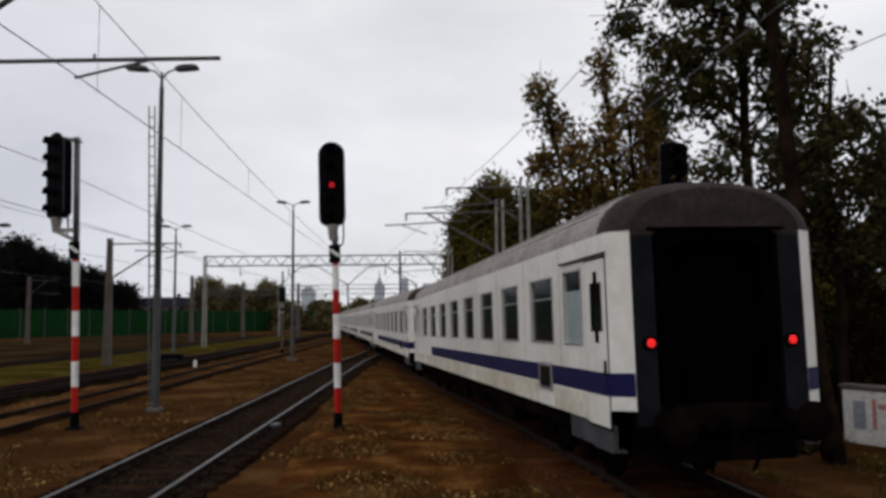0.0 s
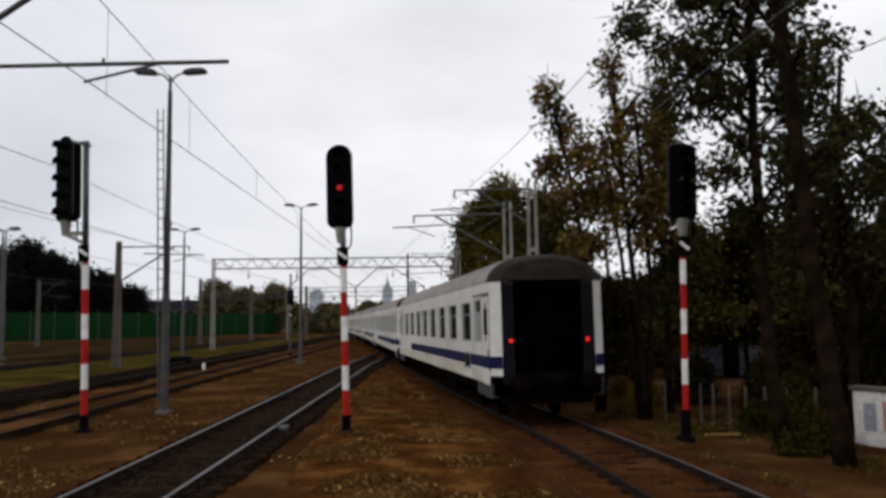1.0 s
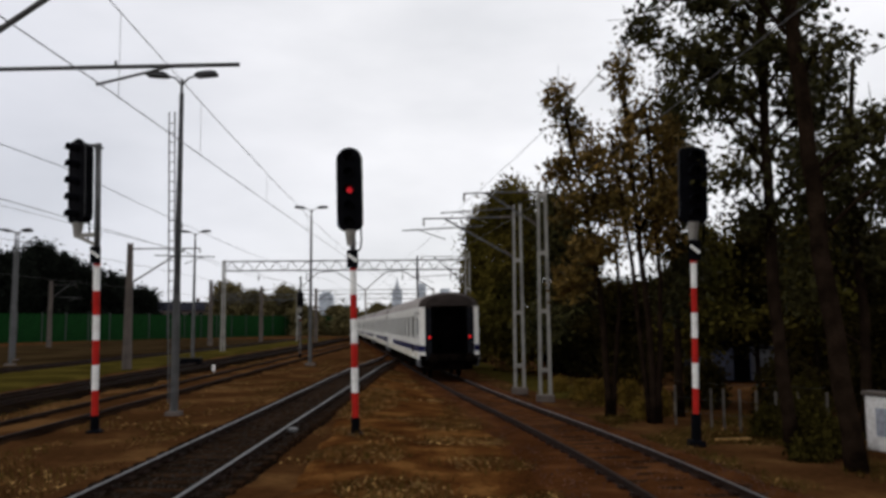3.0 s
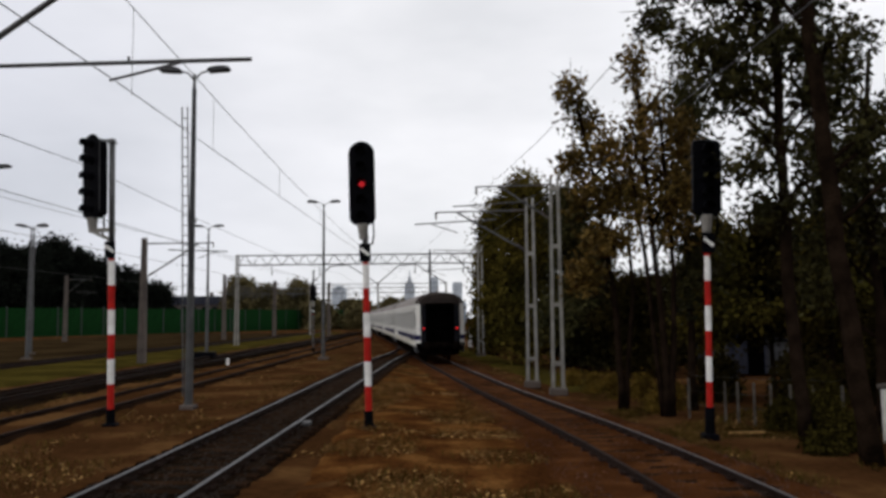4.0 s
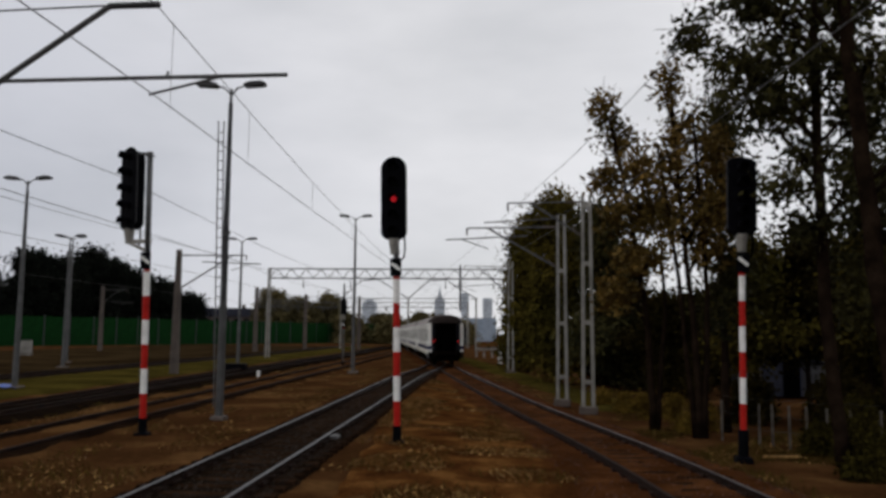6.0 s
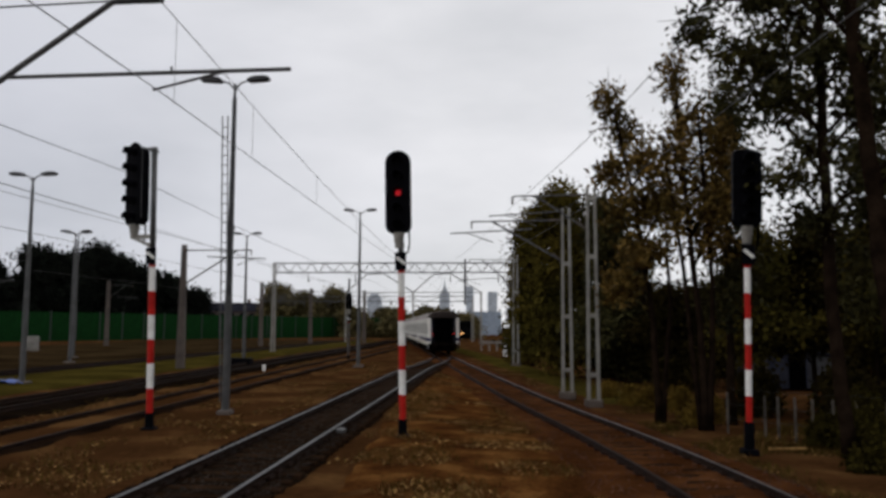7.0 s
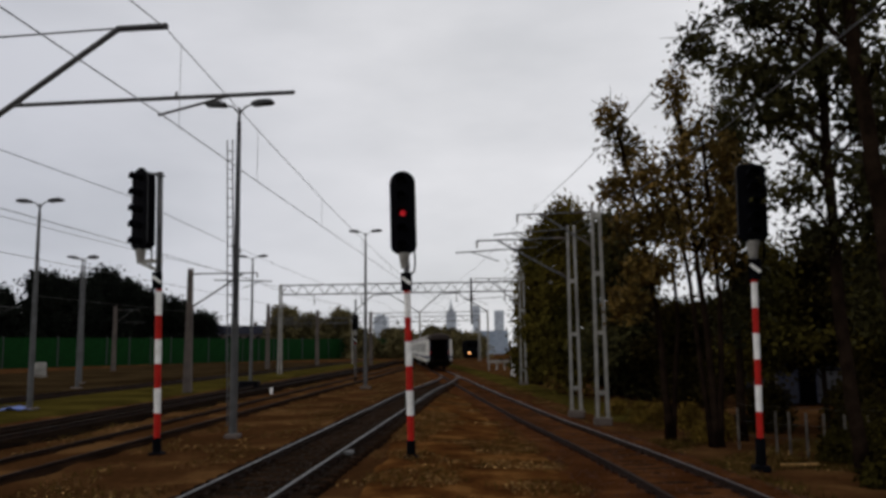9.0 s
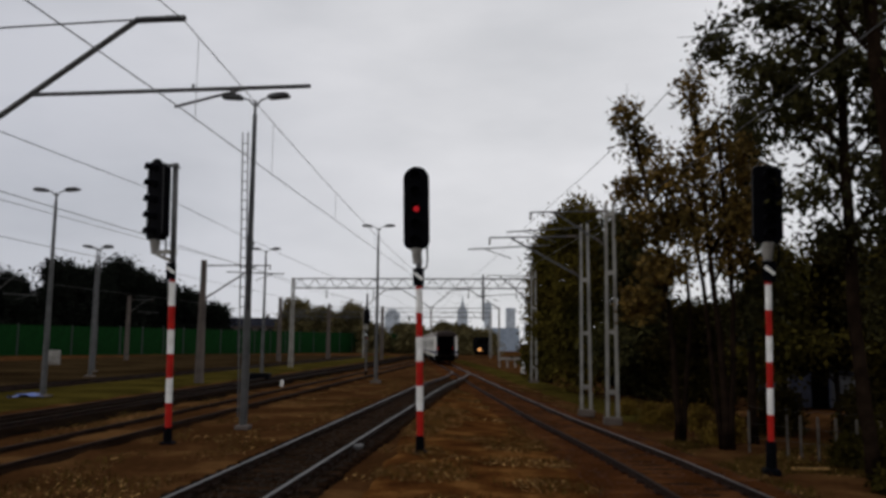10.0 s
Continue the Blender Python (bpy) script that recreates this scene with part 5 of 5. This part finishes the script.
# ---- far city ----
def far_block(x, y, w, d, h, label, material, tiers=(), windows=True):
    s = thing("far_building", x, y, -1, label=label, category="building", group="far skyline")
    bm = bm_new()
    box(bm, (0, 0, h / 2), (w, d, h))
    part("wall", bm, material, s)
    z = h
    for tw, th in tiers:
        bm = bm_new()
        box(bm, (0, 0, z + th / 2), (tw, tw, th))
        part("tier", bm, material, s)
        z += th
    if windows:
        k = max(4, int(h / 14))
        for i in range(k):
            bm = bm_new()
            box(bm, (0, -d / 2 - 0.3, h * (i + 0.6) / k), (w * 0.86, 0.5, h / k * 0.45))
            part("window_band", bm, M_FARWIN, s)
    return s


def build_tower(x, y):
    s = thing("palace_tower", x, y, -1, label="hazy stepped stone tower with a tall spire", category="tower", group="far skyline")
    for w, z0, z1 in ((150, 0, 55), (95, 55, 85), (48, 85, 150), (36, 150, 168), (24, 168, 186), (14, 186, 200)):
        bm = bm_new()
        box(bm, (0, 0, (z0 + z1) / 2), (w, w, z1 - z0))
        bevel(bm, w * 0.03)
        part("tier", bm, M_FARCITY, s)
    for sx in (-1, 1):
        bm = bm_new()
        rod(bm, (sx * 21, 0, 150), (sx * 21, 0, 176), 4, 1)
        part("turret", bm, M_FARCITY, s)
    bm = bm_new()
    rod(bm, (0, 0, 200), (0, 0, 237), 4.5, 0.8)
    part("spire", bm, M_FARCITY, s)
CITY_Y = 3800.0


def city_x(slope):
    return slope * CITY_Y


build_tower(city_x(-0.0616), CITY_Y)
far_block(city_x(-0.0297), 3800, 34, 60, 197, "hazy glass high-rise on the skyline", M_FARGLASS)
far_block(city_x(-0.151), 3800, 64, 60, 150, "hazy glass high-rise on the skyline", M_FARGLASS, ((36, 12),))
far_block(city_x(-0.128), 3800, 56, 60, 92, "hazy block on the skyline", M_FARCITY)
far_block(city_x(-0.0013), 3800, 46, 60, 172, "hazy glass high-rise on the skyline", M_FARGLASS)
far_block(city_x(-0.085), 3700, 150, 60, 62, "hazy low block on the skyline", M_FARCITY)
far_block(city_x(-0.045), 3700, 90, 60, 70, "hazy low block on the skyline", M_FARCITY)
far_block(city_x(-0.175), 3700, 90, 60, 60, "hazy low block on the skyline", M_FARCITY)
far_block(-3.2, 330, 12.5, 30, 9.6, "pale blue clad hall beyond the track", M_BLUEHALL, windows=False)


def small_things():
    """Loose things that lie about the yard."""
    s = thing("blue_sheet", -21.4, 34.0, -0.25, 20, "crumpled blue plastic sheet by a lamp post", "plastic sheet")
    bm = bm_new()
    bmesh.ops.create_grid(bm, x_segments=10, y_segments=8, size=0.5)
    for v in bm.verts:
        v.co = Vector((v.co.x * 1.7, v.co.y, 0.22 * (1 - (v.co.x * 1.7) ** 2) + 0.14 * noise.noise(v.co * 5)))
    bmesh.ops.solidify(bm, geom=bm.faces[:], thickness=0.02)
    part("sheet", bm, M_BLUESHEET, s)
    s = thing("control_cabinet", -47.4, 79.3, -0.3, 20, "pale grey equipment cabinet by the far yard track", "cabinet")
    bm = bm_new()
    box(bm, (0, 0, 0.95), (1.0, 0.7, 1.3))
    bevel(bm, 0.05)
    part("body", bm, M_CONCRETE, s)
    bm = bm_new()
    box(bm, (0, 0, 0.1), (1.1, 0.6, 0.3))
    part("plinth", bm, M_CONCRETE, s)
    s = thing("track_marker", -13.5, 46.3, -0.25, 0, "low white marker between yard tracks", "marker")
    bm = bm_new()
    box(bm, (0, 0, 0.2), (0.16, 0.14, 0.4))
    bevel(bm, 0.03)
    part("stone", bm, M_WHITE, s)
    s = thing("plank", 6.5, 18.3, -0.3, 10, "pale broken board on the ground by the signal", "board")
    bm = bm_new()
    box(bm, (0, 0, 0.05), (0.85, 0.16, 0.045))
    bevel(bm, 0.01)
    part("board", bm, M_LITTER, s)
    s = thing("rail_joint_box", -3.72, 19.2, -0.2, 0, "grey joint box beside the rail", "rail fitting")
    bm = bm_new()
    box(bm, (0, 0, 0.11), (0.3, 0.36, 0.1))
    bevel(bm, 0.025)
    part("cover", bm, M_GALV, s)
    s = thing("point_motor", -17.1, 53.2, -0.25, 0, "dark point machine beside a yard track", "point machine")
    bm = bm_new()
    box(bm, (0, 0, 0.3), (1.5, 0.8, 0.45))
    bevel(bm, 0.06)
    part("casing", bm, M_BLACK, s)
    s = thing("low_railing", -1.4, 92.0, -0.3, 0, "low pale railing at the end of the verge", "railing")
    for k in range(5):
        bm = bm_new()
        box(bm, (k * 0.9, 0, 0.5), (0.16, 0.16, 1.0))
        part("post", bm, M_CONCRETE, s)
    bm = bm_new()
    box(bm, (1.8, 0, 0.98), (4.0, 0.12, 0.3))
    part("rail", bm, M_CONCRETE, s)


small_things()


# ---- standing locomotive with a lit headlight ----
def build_loco(x, y):
    s = thing("locomotive", x, y, -0.2, 6, "dark locomotive facing the yard with one lit headlight", "locomotive")
    bm = bm_new()
    prism(bm, [(-1.45, 1.0), (1.45, 1.0), (1.5, 2.6), (1.3, 3.7), (0.6, 4.0), (-0.6, 4.0), (-1.3, 3.7), (-1.5, 2.6)], 0, 15)
    bevel(bm, 0.08)
    part("body", bm, M_LOCO, s)
    for sx in (-1, 1):
        bm = bm_new()
        box(bm, (sx * 0.65, -0.02, 2.95), (0.95, 0.06, 0.7))
        part("windscreen", bm, M_RUBBER, s)
        bm = bm_new()
        rod(bm, (sx * 0.875, 0, 1.06), (sx * 0.875, -0.6, 1.06), 0.22, n=14)
        part("buffer", bm, M_UNDER, s)
    bm = bm_new()
    box(bm, (0, 7.5, 0.6), (2.4, 13, 0.8))
    part("underframe", bm, M_UNDER, s)
    bm = bm_new()
    rod(bm, (-0.85, 0.0, 1.2), (-0.85, -0.12, 1.2), 0.46, 0.43, 18)
    lamp = part("headlight", bm, M_BLACK, s)
    bm = bm_new()
    rod(bm, (-0.85, -0.11, 1.2), (-0.85, -0.14, 1.2), 0.25, 0.23, 18)
    part("lens", bm, M_HEADLIGHT, lamp, "bright warm headlight")
    return s


build_loco(-5.75, 165.0)


# ---- loose cover of the ground ----
def scatter(name, n, size, seed, material, label, category, where, upright, tall=1.0):
    rng = np.random.default_rng(seed)
    p = where(rng, n)
    n = len(p)
    yaw = rng.uniform(0, 6.283, n)
    s = size * rng.uniform(0.5, 1.5, n)
    if upright:
        side = np.stack([np.cos(yaw), np.sin(yaw), np.zeros(n)], 1) * (s * 0.09)[:, None]
        lean = np.stack([rng.normal(0, 0.45, n), rng.normal(0, 0.45, n), np.full(n, tall)], 1) * s[:, None]
        q = np.stack([p - side, p + side, p + lean + side * 0.25, p + lean - side * 0.25], 1)
    else:
        a = np.stack([np.cos(yaw), np.sin(yaw), rng.normal(0, 0.35, n)], 1) * s[:, None]
        b = np.stack([-np.sin(yaw), np.cos(yaw), rng.normal(0, 0.35, n)], 1) * (s * 0.6)[:, None]
        p = p + np.array((0, 0, 1.0)) * (s * 0.35)[:, None]
        q = np.stack([p - a, p - b, p + a, p + b], 1)
    tagged(new(name, quads_mesh(name, q, material)), label, category, kind="stuff")


def on_ground(ranges, clear=1.75, patch=0.0):
    """Random places on the open ground, away from the track beds, in patches."""
    def pick(rng, n):
        out = []
        while len(out) < n:
            x0, x1, y0, y1 = ranges[rng.integers(len(ranges))]
            y = y0 + (y1 - y0) * rng.random() ** 1.7
            x = rng.uniform(x0, x1)
            if min(abs(x - track_a(y)), abs(x - track_b(y))) < clear or abs(x - track_c(y)) < 0.9:
                continue
            if patch and noise.noise((x * 0.55, y * 0.4, 9.0)) < patch * rng.uniform(-0.6, 1.0):
                continue
            z = ground_height(x, y)
            if y < 44 and abs(x - (track_a(y) + track_b(y)) / 2 - 0.1) < 2.1:
                z = max(z, -0.158 + fall(x, y))
            out.append((x, y, z))
        return np.array(out)
    return pick


MID, LEFT, RIGHT = (-3.2, 3.2, 9, 55), (-14, -6.2, 9, 60), (4.2, 9.5, 9, 45)
scatter("dry_grass", 48000, 0.07, 21, M_STRAW, "short dry straw-coloured grass between the tracks", "grass", on_ground([MID, MID, LEFT, RIGHT], 1.35, 0.12), True)
scatter("green_grass", 24000, 0.09, 22, M_GRASS, "yellow-green grass tufts beside the tracks", "grass", on_ground([MID, LEFT, RIGHT, RIGHT, RIGHT], 1.5, 0.25), True)
scatter("fallen_leaves", 15000, 0.032, 23, M_LITTER, "pale fallen autumn leaves on the ground", "leaves", on_ground([MID, MID, LEFT, RIGHT], 1.2, 0.06), False)


def ballast_places(line, spread, y0, y1):
    def pick(rng, n):
        y = y0 + (y1 - y0) * rng.random(n) ** 1.6
        off = rng.uniform(-spread, spread, n)
        z = np.interp(np.abs(off), [0, 1.55, 1.9, 2.5], [-0.14, -0.135, -0.215, -0.36])
        z = z + np.array([fall(line(v), v) for v in y])
        return np.stack([np.array([line(v) for v in y]) + off, y, z], 1)
    return pick


def stones(name, n, seed, line, y0, y1, material, label, reach=2.3):
    rng = np.random.default_rng(seed)
    p = ballast_places(line, reach, y0, y1)(rng, n)
    s = rng.uniform(0.014, 0.036, n)[:, None, None]
    base = np.array([(1, 0, 0), (-1, 0, 0), (0, 1, 0), (0, -1, 0), (0, 0, 0.8), (0, 0, -0.8)], float)
    v = p[:, None, :] + base[None] * s * rng.uniform(0.6, 1.3, (n, 6, 1))
    tri = np.array([(0, 2, 4), (2, 1, 4), (1, 3, 4), (3, 0, 4), (2, 0, 5), (1, 2, 5), (3, 1, 5), (0, 3, 5)])
    f = (np.arange(n)[:, None, None] * 6 + tri[None]).reshape(-1, 3)
    me = bpy.data.meshes.new(name)
    me.from_pydata(v.reshape(-1, 3).tolist(), [], f.tolist())
    me.materials.append(material)
    tagged(new(name, me), label, "stones", kind="stuff")


M_STONE_DARK = mat("dark_ballast_stone", (0.008, 0.0055, 0.004), (0.026, 0.017, 0.012), 3, 0.95, vary=0.5, island=True, spec=0.15)
M_STONE_RUST = mat("rusty_ballast_stone", (0.026, 0.011, 0.006), (0.07, 0.032, 0.018), 3, 0.95, vary=0.5, island=True, spec=0.15)
stones("ballast_stones", 9000, 31, track_a, 8, 50, M_STONE_DARK, "loose dark ballast stones between the rails", 1.15)
stones("ballast_stones", 11000, 32, track_b, 8, 50, M_STONE_RUST, "loose rusty ballast stones between the rails")


# ---- sleepers, last of the track pieces ----
def lay_sleepers():
    bm = bm_new()
    box(bm, (0, 0, -0.188), (2.5, 0.25, 0.11))
    bevel(bm, 0.012)
    me = mesh_of("sleeper", bm, M_SLEEPER)
    bm = bm_new()
    box(bm, (0, 0, -0.1), (0.26, 0.16, 0.02))
    for sx in (-0.1, 0.1):
        box(bm, (sx, 0, -0.085), (0.05, 0.07, 0.05))
    fast = mesh_of("fastening", bm, M_RAILSIDE)
    for t, line, ties in TRACKS:
        if not ties:
            continue
        for i in range(92):
            y = 7 + 0.62 * i
            ob = new("sleeper", me)
            ob.parent = t
            a = math.degrees(math.atan2(-(line(y + 0.5) - line(y - 0.5)), 1))
            ob.matrix_basis = pose(line(y), y, fall(line(y), y), 0, 0, a)
            if i < 40:
                for off in (-0.753, 0.753):
                    f = new("fastening", fast)
                    f.parent = ob
                    f.matrix_basis = pose(off, 0, 0)


lay_sleepers()


def motions():
    steps = [0.0, 0.5, 1.0, 1.5, 2.0, 2.5, 3.0, 3.5, 4.0, 4.5, 5.0, 5.5, 6.0, 6.5, 7.0, 7.5, 8.0, 8.5, 9.0, 9.5, 10.0]
    for i, c in enumerate(COACHES):
        walk(c, [(t, coach_pose(rear_at(t) + 25.3 * i)) for t in steps])
    # the wheels of the last two coaches roll on the rails
    ticks = [k / 15 for k in range(151)]
    for c in COACHES[:2]:
        for ob in c.children_recursive:
            if ob.name.startswith("wheelset"):
                at = ob.matrix_basis.translation.copy()
                walk(ob, [(t, pose(at.x, at.y, at.z, -math.degrees((rear_at(t) - rear_at(0)) / 0.46), 0, 0)) for t in ticks])


motions()
